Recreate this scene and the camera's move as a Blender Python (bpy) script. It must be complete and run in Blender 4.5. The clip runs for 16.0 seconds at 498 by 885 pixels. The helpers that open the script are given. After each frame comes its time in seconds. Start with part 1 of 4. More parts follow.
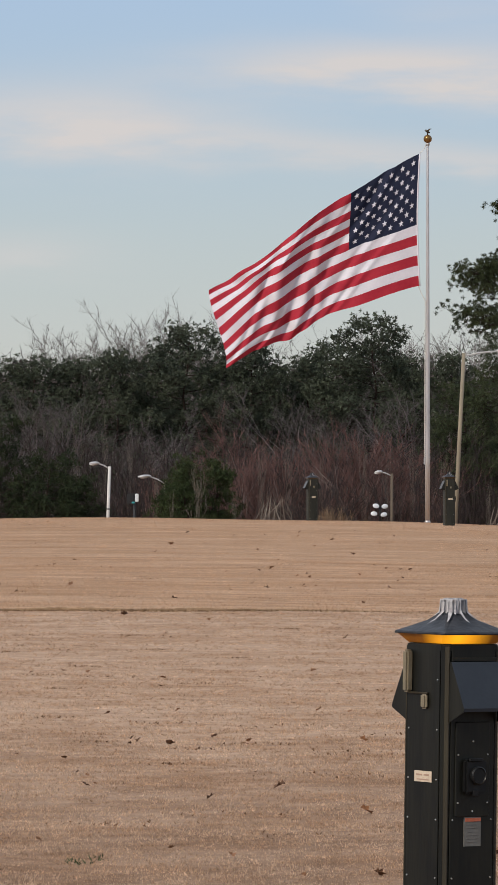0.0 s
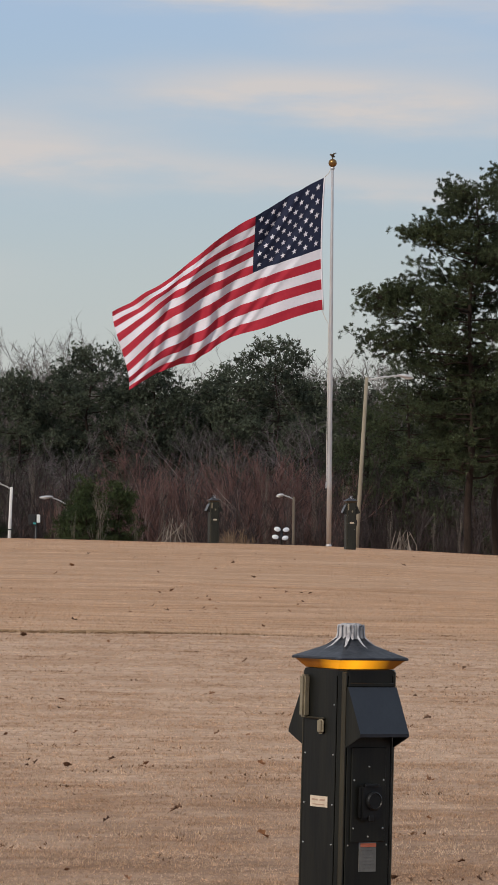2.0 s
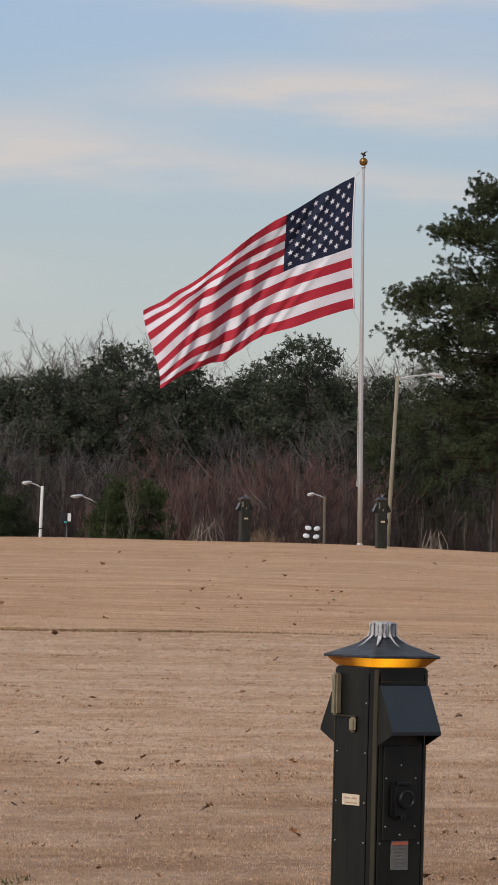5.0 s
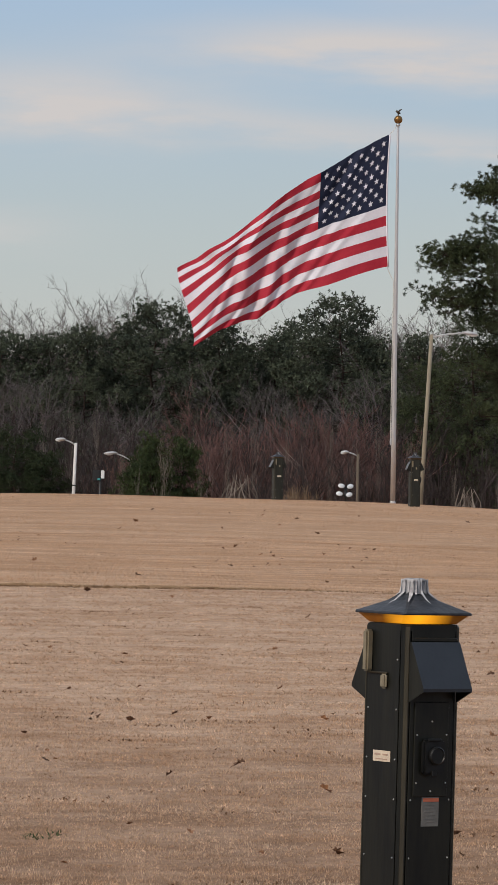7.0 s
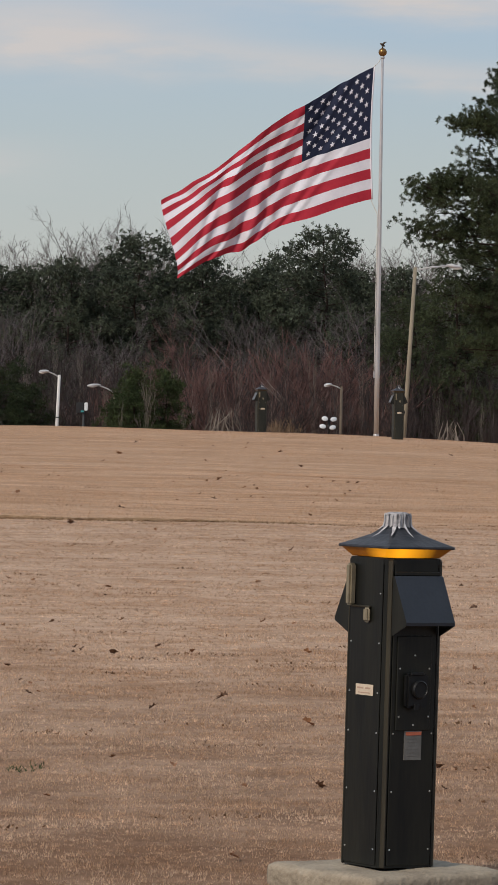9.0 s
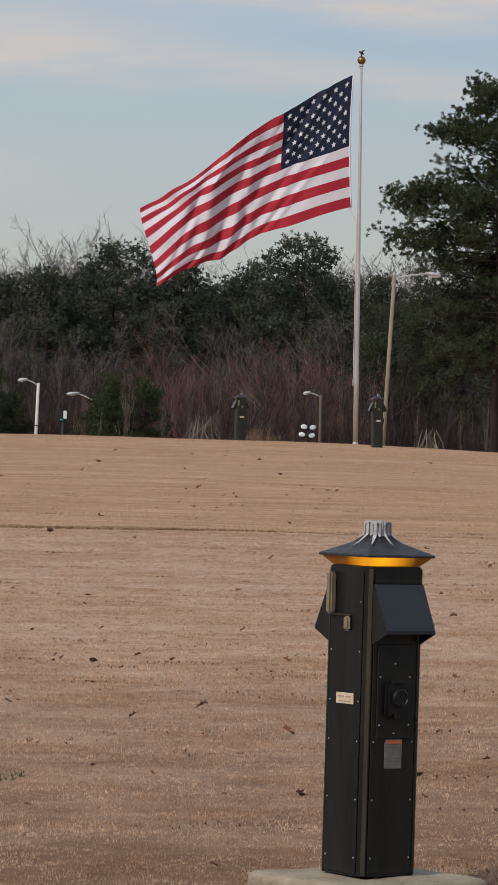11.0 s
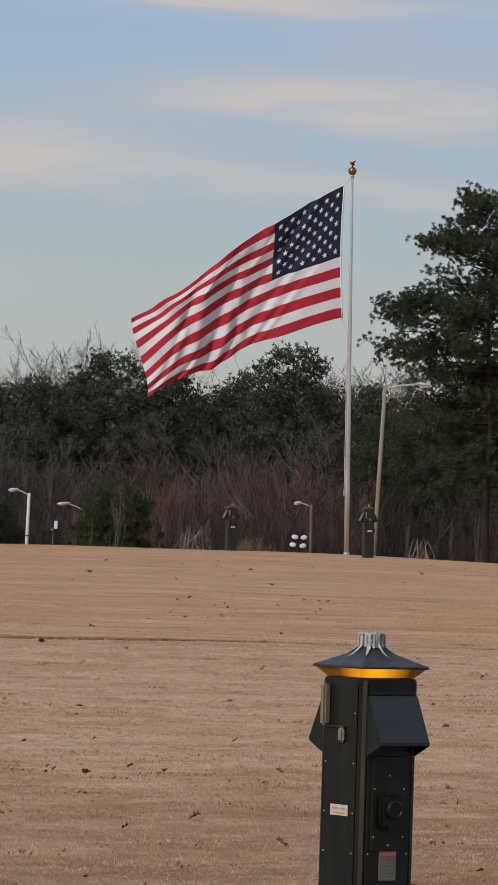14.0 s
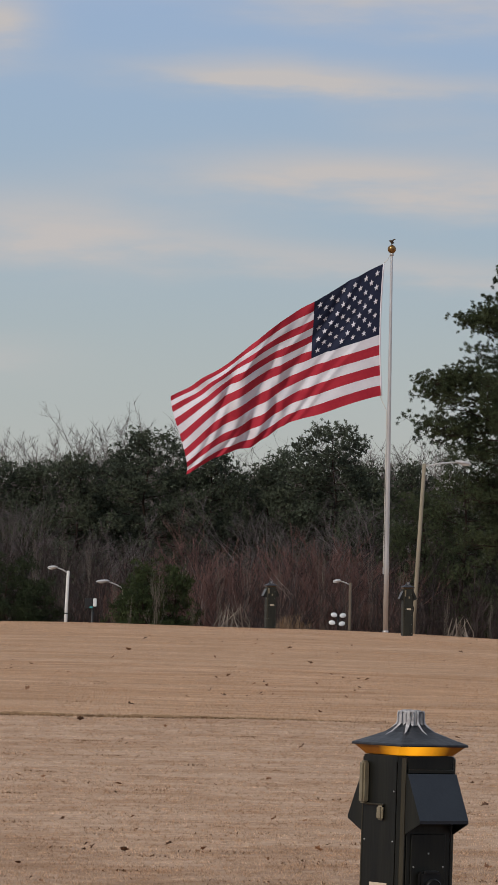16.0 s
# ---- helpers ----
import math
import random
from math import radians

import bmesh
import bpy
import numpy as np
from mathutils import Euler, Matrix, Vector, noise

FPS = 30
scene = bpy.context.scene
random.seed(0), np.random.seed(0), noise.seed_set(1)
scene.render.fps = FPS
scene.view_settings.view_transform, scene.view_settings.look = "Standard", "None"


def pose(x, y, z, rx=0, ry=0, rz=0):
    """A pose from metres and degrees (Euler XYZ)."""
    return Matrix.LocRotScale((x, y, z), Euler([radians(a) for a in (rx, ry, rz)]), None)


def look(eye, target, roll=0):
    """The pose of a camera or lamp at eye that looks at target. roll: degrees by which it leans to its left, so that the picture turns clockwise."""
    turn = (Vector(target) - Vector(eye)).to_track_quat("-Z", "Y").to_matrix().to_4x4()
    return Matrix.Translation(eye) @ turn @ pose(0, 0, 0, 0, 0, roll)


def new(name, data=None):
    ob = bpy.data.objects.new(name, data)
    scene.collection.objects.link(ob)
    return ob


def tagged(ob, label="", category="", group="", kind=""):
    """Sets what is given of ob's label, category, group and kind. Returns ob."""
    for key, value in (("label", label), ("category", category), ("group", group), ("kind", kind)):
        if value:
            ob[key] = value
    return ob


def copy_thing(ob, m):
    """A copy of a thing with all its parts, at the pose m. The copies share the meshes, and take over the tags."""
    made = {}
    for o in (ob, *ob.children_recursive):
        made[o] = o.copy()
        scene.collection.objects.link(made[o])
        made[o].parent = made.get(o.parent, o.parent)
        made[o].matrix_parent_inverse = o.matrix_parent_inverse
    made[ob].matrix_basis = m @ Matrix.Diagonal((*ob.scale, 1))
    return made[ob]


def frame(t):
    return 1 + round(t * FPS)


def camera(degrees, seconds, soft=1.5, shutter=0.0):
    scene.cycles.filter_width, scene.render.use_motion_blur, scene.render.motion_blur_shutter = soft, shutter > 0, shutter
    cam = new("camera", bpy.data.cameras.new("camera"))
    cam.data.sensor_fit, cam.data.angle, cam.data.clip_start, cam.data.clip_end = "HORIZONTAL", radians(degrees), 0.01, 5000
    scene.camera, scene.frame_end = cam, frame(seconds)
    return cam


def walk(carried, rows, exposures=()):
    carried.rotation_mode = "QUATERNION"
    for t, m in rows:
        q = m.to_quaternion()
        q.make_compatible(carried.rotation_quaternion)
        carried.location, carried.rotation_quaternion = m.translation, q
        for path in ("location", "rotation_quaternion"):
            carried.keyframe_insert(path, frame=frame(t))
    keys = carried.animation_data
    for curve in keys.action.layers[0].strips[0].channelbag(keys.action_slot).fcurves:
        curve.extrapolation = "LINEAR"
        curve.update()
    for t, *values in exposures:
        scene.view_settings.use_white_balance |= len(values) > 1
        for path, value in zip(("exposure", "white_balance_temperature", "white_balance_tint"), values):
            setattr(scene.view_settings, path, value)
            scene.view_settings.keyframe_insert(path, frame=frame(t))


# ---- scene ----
cam = camera(6.0, 16.0)
EYE = 1.56
# seconds, sideways and upward sway in metres, yaw, pitch, roll in degrees
ROWS = [
    (0.0, -0.0100, -0.0009, 0.603, 0.284, -0.033),
    (0.5, -0.0099, 0.0037, 0.857, -0.285, -0.516),
    (1.0, -0.0022, 0.0044, 0.264, 0.319, -0.490),
    (1.5, 0.0009, 0.0043, -0.212, 0.534, -0.531),
    (2.0, -0.0001, 0.0037, -0.576, 0.560, -0.597),
    (2.5, -0.0070, 0.0019, -0.735, 0.565, -0.793),
    (3.0, -0.0045, 0.0055, -0.744, 0.551, -0.754),
    (3.5, -0.0074, 0.0058, -0.634, 0.550, -0.691),
    (4.0, -0.0058, 0.0049, -0.457, 0.559, -0.586),
    (6.5, -0.0018, -0.0028, 0.097, 0.322, -0.810),
    (7.0, 0.0006, -0.0038, 0.199, 0.029, -0.832),
    (7.5, 0.0034, -0.0050, 0.294, -0.378, -0.828),
    (8.0, 0.0038, -0.0034, 0.303, -0.692, -0.906),
    (8.5, 0.0057, -0.0029, 0.222, -0.786, -0.875),
    (9.0, 0.0000, -0.0000, 0.000, -0.783, -0.962),
    (9.5, -0.0000, -0.0005, -0.186, -0.758, -0.916),
    (12.0, -0.0092, 0.0023, -0.263, -0.469, -0.929),
    (12.5, -0.0120, 0.0019, -0.275, -0.184, -0.952),
    (13.0, -0.0125, 0.0026, -0.329, 0.137, -0.974),
    (13.5, -0.0120, 0.0036, -0.349, 0.330, -0.932),
    (14.0, -0.0146, 0.0051, -0.368, 0.647, -0.950),
    (14.5, -0.0178, 0.0068, -0.321, 0.933, -0.939),
    (15.0, -0.0171, 0.0068, -0.115, 1.244, -0.984),
    (15.5, -0.0140, 0.0062, 0.073, 1.494, -1.021),
    (16.0, -0.0136, 0.0036, 0.104, 1.578, -1.014),
]
walk(cam, [(t, pose(x, 0, EYE + z, 90 + pitch, roll, yaw)) for t, x, z, yaw, pitch, roll in ROWS],
     exposures=[(0, 0.12), (1.5, 0.03), (4, 0.02), (7, 0.02), (9, -0.02), (12, -0.08), (14, -0.15), (15, -0.19), (16, -0.20)])
# ---- world, sun ----
SUN_ELEV, SUN_AZ = 38.0, 222.0      # degrees; azimuth clockwise from +y
world = bpy.data.worlds.new("sky")
scene.world = world
world.use_nodes = True
wt = world.node_tree
wt.nodes.clear()


def wnode(kind, **values):
    n = wt.nodes.new(kind)
    for k, v in values.items():
        n.inputs[k].default_value = v
    return n


def wmath(op, a, b=None, c=None):
    n = wt.nodes.new("ShaderNodeMath")
    n.operation = op
    for i, v in enumerate((a, b, c)):
        if v is None:
            continue
        if isinstance(v, (int, float)):
            n.inputs[i].default_value = v
        else:
            wt.links.new(v, n.inputs[i])
    return n.outputs[0]


coord = wt.nodes.new("ShaderNodeTexCoord")
sep = wt.nodes.new("ShaderNodeSeparateXYZ")
wt.links.new(coord.outputs["Generated"], sep.inputs[0])
AZ = wmath("MULTIPLY", wmath("ARCTAN2", sep.outputs[0], sep.outputs[1]), 57.2958)
EL = wmath("MULTIPLY", wmath("ARCSINE", sep.outputs[2]), 57.2958)
ramp = wt.nodes.new("ShaderNodeValToRGB")
wt.links.new(wmath("DIVIDE", EL, 90.0), ramp.inputs[0])
SKY = [(0.0, (0.555, 0.56, 0.52)), (1.2, (0.56, 0.578, 0.548)), (2.6, (0.50, 0.567, 0.583)), (4.2, (0.415, 0.536, 0.651)),
       (7.0, (0.362, 0.499, 0.724)), (25.0, (0.44, 0.525, 0.64)), (90.0, (0.44, 0.48, 0.55))]
while len(ramp.color_ramp.elements) < len(SKY):
    ramp.color_ramp.elements.new(0.5)
for e, (deg, c) in zip(ramp.color_ramp.elements, SKY):
    e.position, e.color = deg / 90, (*c, 1)
nishita = wt.nodes.new("ShaderNodeTexSky")
nishita.sky_type, nishita.sun_disc = "NISHITA", False
nishita.sun_elevation, nishita.sun_rotation = radians(SUN_ELEV), radians(SUN_AZ)
nishita.dust_density = 3.0
nish = wt.nodes.new("ShaderNodeVectorMath")
nish.operation = "SCALE"
nish.inputs["Scale"].default_value = 0.09
wt.links.new(nishita.outputs[0], nish.inputs[0])
mixsky = wt.nodes.new("ShaderNodeMixRGB")
mixsky.inputs[0].default_value = 0.9
wt.links.new(nish.outputs[0], mixsky.inputs[1])
wt.links.new(ramp.outputs[0], mixsky.inputs[2])
# long thin cloud streaks: azimuth, elevation, half length, half height, slope, strength
CLOUDS = [(0, 6.02, 1.6, 0.206, -0.02, 1.052), (2.4, 5.85, 2.46, 0.167, -0.03, 0.631), (0.9, 4.82, 2.09, 0.309, -0.01, 1.122), (3, 4.6, 1.97, 0.386, -0.02, 0.701),
          (-2.6, 4.15, 2.09, 0.464, -0.04, 1.052), (0.5, 3.85, 2.71, 0.18, -0.06, 0.561), (2.6, 3.6, 1.97, 0.155, -0.05, 0.561), (-3.3, 6.6, 0.55, 0.426, 0, 1.122),
          (1.6, 6.95, 3.2, 0.386, -0.08, 0.842), (-3.4, 2.55, 1.11, 0.258, 0, 0.49), (2.5, 5.4, 1.48, 0.232, -0.1, 0.35), (-5, 8.2, 3.7, 0.644, 0, 0.842),
          (4, 8.6, 4.93, 0.644, 0, 0.842)]
comb = wt.nodes.new("ShaderNodeCombineXYZ")
wt.links.new(wmath("MULTIPLY", AZ, 0.55), comb.inputs[0])
wt.links.new(wmath("MULTIPLY", EL, 2.6), comb.inputs[1])
wn = wnode("ShaderNodeTexNoise", Scale=1.0, Detail=5.0, Roughness=0.55)
wt.links.new(comb.outputs[0], wn.inputs["Vector"])
wob = wmath("SUBTRACT", wn.outputs["Fac"], 0.5)
total = None
for az, el, la, le, slope, amount in CLOUDS:
    du = wmath("DIVIDE", wmath("SUBTRACT", AZ, az), la)
    dv = wmath("SUBTRACT", wmath("SUBTRACT", EL, el), wmath("MULTIPLY", wmath("SUBTRACT", AZ, az), slope))
    dv = wmath("DIVIDE", wmath("ADD", dv, wmath("MULTIPLY", wob, 0.5)), le)
    r2 = wmath("ADD", wmath("MULTIPLY", du, du), wmath("MULTIPLY", dv, dv))
    fall = wmath("MULTIPLY", wmath("EXPONENT", wmath("MULTIPLY", r2, -1.0)), amount)
    total = fall if total is None else wmath("ADD", total, fall)
high = wmath("MULTIPLY", wmath("GREATER_THAN", EL, 9.0), wmath("MAXIMUM", wmath("MULTIPLY", wob, 2.0), 0.0))
cover = wmath("MINIMUM", wmath("ADD", wmath("MULTIPLY", total, wmath("ADD", 0.75, wmath("MULTIPLY", wob, 1.6))), high), 0.95)
cloudmix = wt.nodes.new("ShaderNodeMixRGB")
wt.links.new(wmath("MAXIMUM", cover, 0.0), cloudmix.inputs[0])
wt.links.new(mixsky.outputs[0], cloudmix.inputs[1])
cloudmix.inputs[2].default_value = (0.62, 0.583, 0.567, 1)
bg = wnode("ShaderNodeBackground", Strength=1.0)
wt.links.new(cloudmix.outputs[0], bg.inputs[0])
wout = wt.nodes.new("ShaderNodeOutputWorld")
wt.links.new(bg.outputs[0], wout.inputs[0])

sun_data = bpy.data.lights.new("sun", "SUN")
sun_data.energy, sun_data.angle, sun_data.color = 2.8, radians(8), (1.0, 0.895, 0.775)
sun = new("sun", sun_data)
a, e = radians(SUN_AZ), radians(SUN_ELEV)
sun.matrix_world = look(Vector((math.sin(a) * math.cos(e), math.cos(a) * math.cos(e), math.sin(e))) * 50, (0, 0, 0))


# ---- materials ----
def material(name, c1, c2=None, rough=0.7, metal=0.0, scale=8.0, bump=0.0, bump_scale=60.0, vary=0.0, stretch=(1, 1, 1), per="object", fine=0.35, sheen=0.0, spec=0.5, sharp=0.15, patch=None, patch_scale=0.6):
    """Two colours mixed by coarse and fine noise, with relief, a spread of brightness from piece to piece, and broad stained patches."""
    m = bpy.data.materials.new(name)
    m.use_nodes = True
    nt = m.node_tree
    b = nt.nodes["Principled BSDF"]
    b.inputs["Roughness"].default_value, b.inputs["Metallic"].default_value = rough, metal
    b.inputs["Specular IOR Level"].default_value = spec
    tc = nt.nodes.new("ShaderNodeTexCoord")
    mp = nt.nodes.new("ShaderNodeMapping")
    mp.inputs["Scale"].default_value = stretch
    nt.links.new(tc.outputs["Object"], mp.inputs[0])
    n1 = nt.nodes.new("ShaderNodeTexNoise")
    n1.inputs["Scale"].default_value, n1.inputs["Detail"].default_value = scale, 4
    n2 = nt.nodes.new("ShaderNodeTexNoise")
    n2.inputs["Scale"].default_value, n2.inputs["Detail"].default_value = scale * 9, 3
    for n in (n1, n2):
        nt.links.new(mp.outputs[0], n.inputs["Vector"])
    mx = nt.nodes.new("ShaderNodeMix")
    mx.data_type = "FLOAT"
    mx.inputs[0].default_value = fine
    nt.links.new(n1.outputs["Fac"], mx.inputs[2])
    nt.links.new(n2.outputs["Fac"], mx.inputs[3])
    cr = nt.nodes.new("ShaderNodeValToRGB")
    cr.color_ramp.elements[0].position, cr.color_ramp.elements[1].position = 0.5 - sharp, 0.5 + sharp
    cr.color_ramp.elements[0].color, cr.color_ramp.elements[1].color = (*c1, 1), (*(c2 or c1), 1)
    nt.links.new(mx.outputs[0], cr.inputs[0])
    colour = cr.outputs[0]
    if patch:
        n4 = nt.nodes.new("ShaderNodeTexNoise")
        n4.inputs["Scale"].default_value, n4.inputs["Detail"].default_value, n4.inputs["Roughness"].default_value = patch_scale, 5, 0.62
        nt.links.new(mp.outputs[0], n4.inputs["Vector"])
        pr = nt.nodes.new("ShaderNodeValToRGB")
        pr.color_ramp.elements[0].position, pr.color_ramp.elements[1].position = 0.36, 0.60
        pr.color_ramp.elements[0].color, pr.color_ramp.elements[1].color = (*patch, 1), (1, 1, 1, 1)
        nt.links.new(n4.outputs["Fac"], pr.inputs[0])
        mul = nt.nodes.new("ShaderNodeMixRGB")
        mul.blend_type = "MULTIPLY"
        mul.inputs[0].default_value = 1.0
        nt.links.new(colour, mul.inputs[1])
        nt.links.new(pr.outputs[0], mul.inputs[2])
        colour = mul.outputs[0]
    if vary:
        if per == "island":
            rnd = nt.nodes.new("ShaderNodeNewGeometry").outputs["Random Per Island"]
        else:
            rnd = nt.nodes.new("ShaderNodeObjectInfo").outputs["Random"]
        hs = nt.nodes.new("ShaderNodeHueSaturation")
        mr = nt.nodes.new("ShaderNodeMapRange")
        mr.inputs["To Min"].default_value, mr.inputs["To Max"].default_value = 1 - vary, 1 + vary
        nt.links.new(rnd, mr.inputs[0])
        nt.links.new(mr.outputs[0], hs.inputs["Value"])
        nt.links.new(colour, hs.inputs["Color"])
        colour = hs.outputs[0]
    nt.links.new(colour, b.inputs["Base Color"])
    if bump:
        n3 = nt.nodes.new("ShaderNodeTexNoise")
        n3.inputs["Scale"].default_value, n3.inputs["Detail"].default_value = bump_scale, 4
        nt.links.new(mp.outputs[0], n3.inputs["Vector"])
        bp = nt.nodes.new("ShaderNodeBump")
        bp.inputs["Strength"].default_value, bp.inputs["Distance"].default_value = bump, 0.01
        nt.links.new(n3.outputs["Fac"], bp.inputs["Height"])
        nt.links.new(bp.outputs[0], b.inputs["Normal"])
    if sheen:
        b.inputs["Sheen Weight"].default_value = sheen
    return m


M_TURF = material("dry_turf", (0.31, 0.207, 0.145), (0.54, 0.384, 0.276), 1.0, scale=9, bump=0.5, bump_scale=45, stretch=(0.7, 1, 1), fine=0.5, spec=0.1, patch=(0.80, 0.73, 0.66), patch_scale=2.4)


def tint_near(m, y0, y1, tint):
    """Multiplies the colour by tint up close, fading out raggedly between two distances."""
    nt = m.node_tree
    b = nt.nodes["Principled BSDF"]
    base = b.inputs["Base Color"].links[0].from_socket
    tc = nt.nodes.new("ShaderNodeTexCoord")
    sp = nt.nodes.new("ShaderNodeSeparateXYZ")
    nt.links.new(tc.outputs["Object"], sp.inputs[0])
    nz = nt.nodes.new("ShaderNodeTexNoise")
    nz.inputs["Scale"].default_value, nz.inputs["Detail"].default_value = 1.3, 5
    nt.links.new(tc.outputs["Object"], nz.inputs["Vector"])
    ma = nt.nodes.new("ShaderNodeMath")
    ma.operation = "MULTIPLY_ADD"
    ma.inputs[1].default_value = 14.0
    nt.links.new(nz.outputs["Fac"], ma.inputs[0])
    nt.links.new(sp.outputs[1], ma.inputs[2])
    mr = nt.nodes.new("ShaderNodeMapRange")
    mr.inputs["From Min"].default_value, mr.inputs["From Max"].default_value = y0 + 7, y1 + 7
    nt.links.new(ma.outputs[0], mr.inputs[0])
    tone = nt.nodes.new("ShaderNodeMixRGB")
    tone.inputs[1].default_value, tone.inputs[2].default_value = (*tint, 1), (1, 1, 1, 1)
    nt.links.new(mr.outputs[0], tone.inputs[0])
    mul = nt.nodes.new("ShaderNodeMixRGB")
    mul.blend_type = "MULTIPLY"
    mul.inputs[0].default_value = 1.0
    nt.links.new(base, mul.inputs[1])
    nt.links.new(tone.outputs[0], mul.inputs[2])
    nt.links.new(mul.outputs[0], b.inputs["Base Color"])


# ground turns darker and browner towards the camera
tint_near(M_TURF, 14.0, 25.0, (0.46, 0.40, 0.36))
M_TURF2 = material("dry_turf_upper", (0.31, 0.200, 0.130), (0.50, 0.340, 0.232), 1.0, scale=3, bump=0.5, bump_scale=45, stretch=(0.2, 1, 1), fine=0.5, spec=0.1, sharp=0.12, patch=(0.88, 0.82, 0.75), patch_scale=1.2)
M_BLADE = material("dry_grass", (0.40, 0.270, 0.184), (0.82, 0.600, 0.432), 1.0, scale=6, vary=0.36, per="island", stretch=(0.7, 1, 1), fine=0.5, spec=0.08, sharp=0.13, patch=(0.80, 0.72, 0.65), patch_scale=2.4)
M_BLADE2 = material("dry_grass_upper", (0.42, 0.278, 0.182), (0.66, 0.458, 0.318), 1.0, scale=3, vary=0.2, per="island", stretch=(0.2, 1, 1), fine=0.35, spec=0.08, sharp=0.12, patch=(0.88, 0.82, 0.75), patch_scale=1.2)


def let_light_through(m, amount):
    """Thin dry blades pass part of the light."""
    nt = m.node_tree
    b = nt.nodes["Principled BSDF"]
    tr = nt.nodes.new("ShaderNodeBsdfTranslucent")
    nt.links.new(b.inputs["Base Color"].links[0].from_socket, tr.inputs[0])
    mix = nt.nodes.new("ShaderNodeMixShader")
    mix.inputs[0].default_value = amount
    nt.links.new(b.outputs[0], mix.inputs[1])
    nt.links.new(tr.outputs[0], mix.inputs[2])
    nt.links.new(mix.outputs[0], nt.nodes["Material Output"].inputs[0])


let_light_through(M_BLADE, 0.5)
let_light_through(M_BLADE2, 0.3)
# ledge thatch, darkened so the colour carries the shadow line along it
M_LEDGE_SHADE = material("thatch", (0.16, 0.100, 0.058), (0.30, 0.20, 0.122), 1.0, scale=6, bump=0.6, spec=0.1, vary=0.4, per="island")
M_THATCH = material("worn_thatch", (0.20, 0.120, 0.075), (0.36, 0.235, 0.150), 1.0, scale=9, vary=0.4, per="island", spec=0.1)
M_GREEN = material("live_grass", (0.035, 0.055, 0.025), (0.075, 0.095, 0.045), 0.9, scale=20, spec=0.1)
M_LEAF = material("dead_leaf", (0.10, 0.045, 0.02), (0.22, 0.10, 0.045), 0.8, scale=30, vary=0.5)
M_POLE = material("satin_aluminium", (0.44, 0.42, 0.41), (0.60, 0.57, 0.56), 0.36, 0.6, scale=3, stretch=(1, 1, 0.2))
M_GOLD = material("gilt_metal", (0.20, 0.105, 0.035), (0.30, 0.17, 0.06), 0.36, 0.85, scale=20)
M_BRONZE = material("dark_bronze", (0.05, 0.04, 0.03), (0.09, 0.07, 0.05), 0.5, 0.5)
M_ROPE = material("rope", (0.5, 0.48, 0.44), (0.6, 0.58, 0.54), 0.9)
M_RED = material("red_cloth", (0.30, 0.014, 0.030), (0.37, 0.022, 0.040), 0.8, scale=2, bump=0.12, bump_scale=30, sheen=0.03, spec=0.25)
M_WHITE = material("white_cloth", (0.56, 0.55, 0.61), (0.64, 0.63, 0.69), 0.8, scale=2, bump=0.12, bump_scale=30, sheen=0.03, spec=0.25)
M_BLUE = material("navy_cloth", (0.010, 0.014, 0.036), (0.015, 0.020, 0.046), 0.8, scale=2, bump=0.12, bump_scale=30, sheen=0.03, spec=0.2)
M_PED = material("black_green_paint", (0.0035, 0.0042, 0.0040), (0.0150, 0.0145, 0.0100), 0.38, scale=11, bump=0.06, bump_scale=40, stretch=(1, 1, 0.12), spec=0.30)
# paler olive version of the pedestal paint, lifted to carry distance haze
M_PEDFAR = material("hazed_green_paint", (0.012, 0.0125, 0.0095), (0.030, 0.029, 0.020), 0.55, scale=6, stretch=(1, 1, 0.2), spec=0.3)
# pale grey for the far hoods: the sky's reflection as base colour
M_SKYHOOD = material("sky_reflecting_hood", (0.070, 0.075, 0.082), (0.13, 0.135, 0.14), 0.6, scale=9)
M_CHAMFER = material("olive_extrusion", (0.0208, 0.0168, 0.0096), (0.0480, 0.0392, 0.0216), 0.45, 0.2, scale=12, stretch=(1, 1, 0.1))
M_HOOD = material("dark_hood_paint", (0.007, 0.009, 0.015), (0.013, 0.016, 0.023), 0.30, scale=12, bump=0.05, spec=0.55)
M_CAP = material("cap_paint", (0.013, 0.014, 0.018), (0.042, 0.043, 0.050), 0.45, scale=30, bump=0.15, spec=0.35)
M_FINIAL = material("streaked_finial", (0.05, 0.05, 0.058), (0.42, 0.41, 0.42), 0.7, scale=26, stretch=(1, 1, 0.16), sharp=0.09, fine=0.25)
M_DROP = material("pale_droppings", (0.22, 0.21, 0.22), (0.58, 0.56, 0.56), 0.9, scale=60)
M_HANDLE = material("weathered_handle", (0.17, 0.14, 0.09), (0.26, 0.22, 0.15), 0.5, 0.2, scale=30)
M_RIVET = material("steel_rivet", (0.42, 0.42, 0.40), (0.55, 0.55, 0.52), 0.35, 0.8, scale=60)
M_LABEL = material("cream_label", (0.50, 0.40, 0.30), (0.62, 0.52, 0.40), 0.6, scale=40)
M_PLATE = material("grey_label", (0.115, 0.110, 0.098), (0.175, 0.168, 0.150), 0.5, scale=40)
M_PRINT = material("red_print", (0.42, 0.10, 0.05), (0.5, 0.14, 0.07), 0.6, scale=40)
M_FADED = material("faded_print", (0.34, 0.22, 0.16), (0.42, 0.29, 0.22), 0.6, scale=40)
M_INK = material("grey_print", (0.13, 0.12, 0.11), (0.18, 0.17, 0.15), 0.6, scale=40)
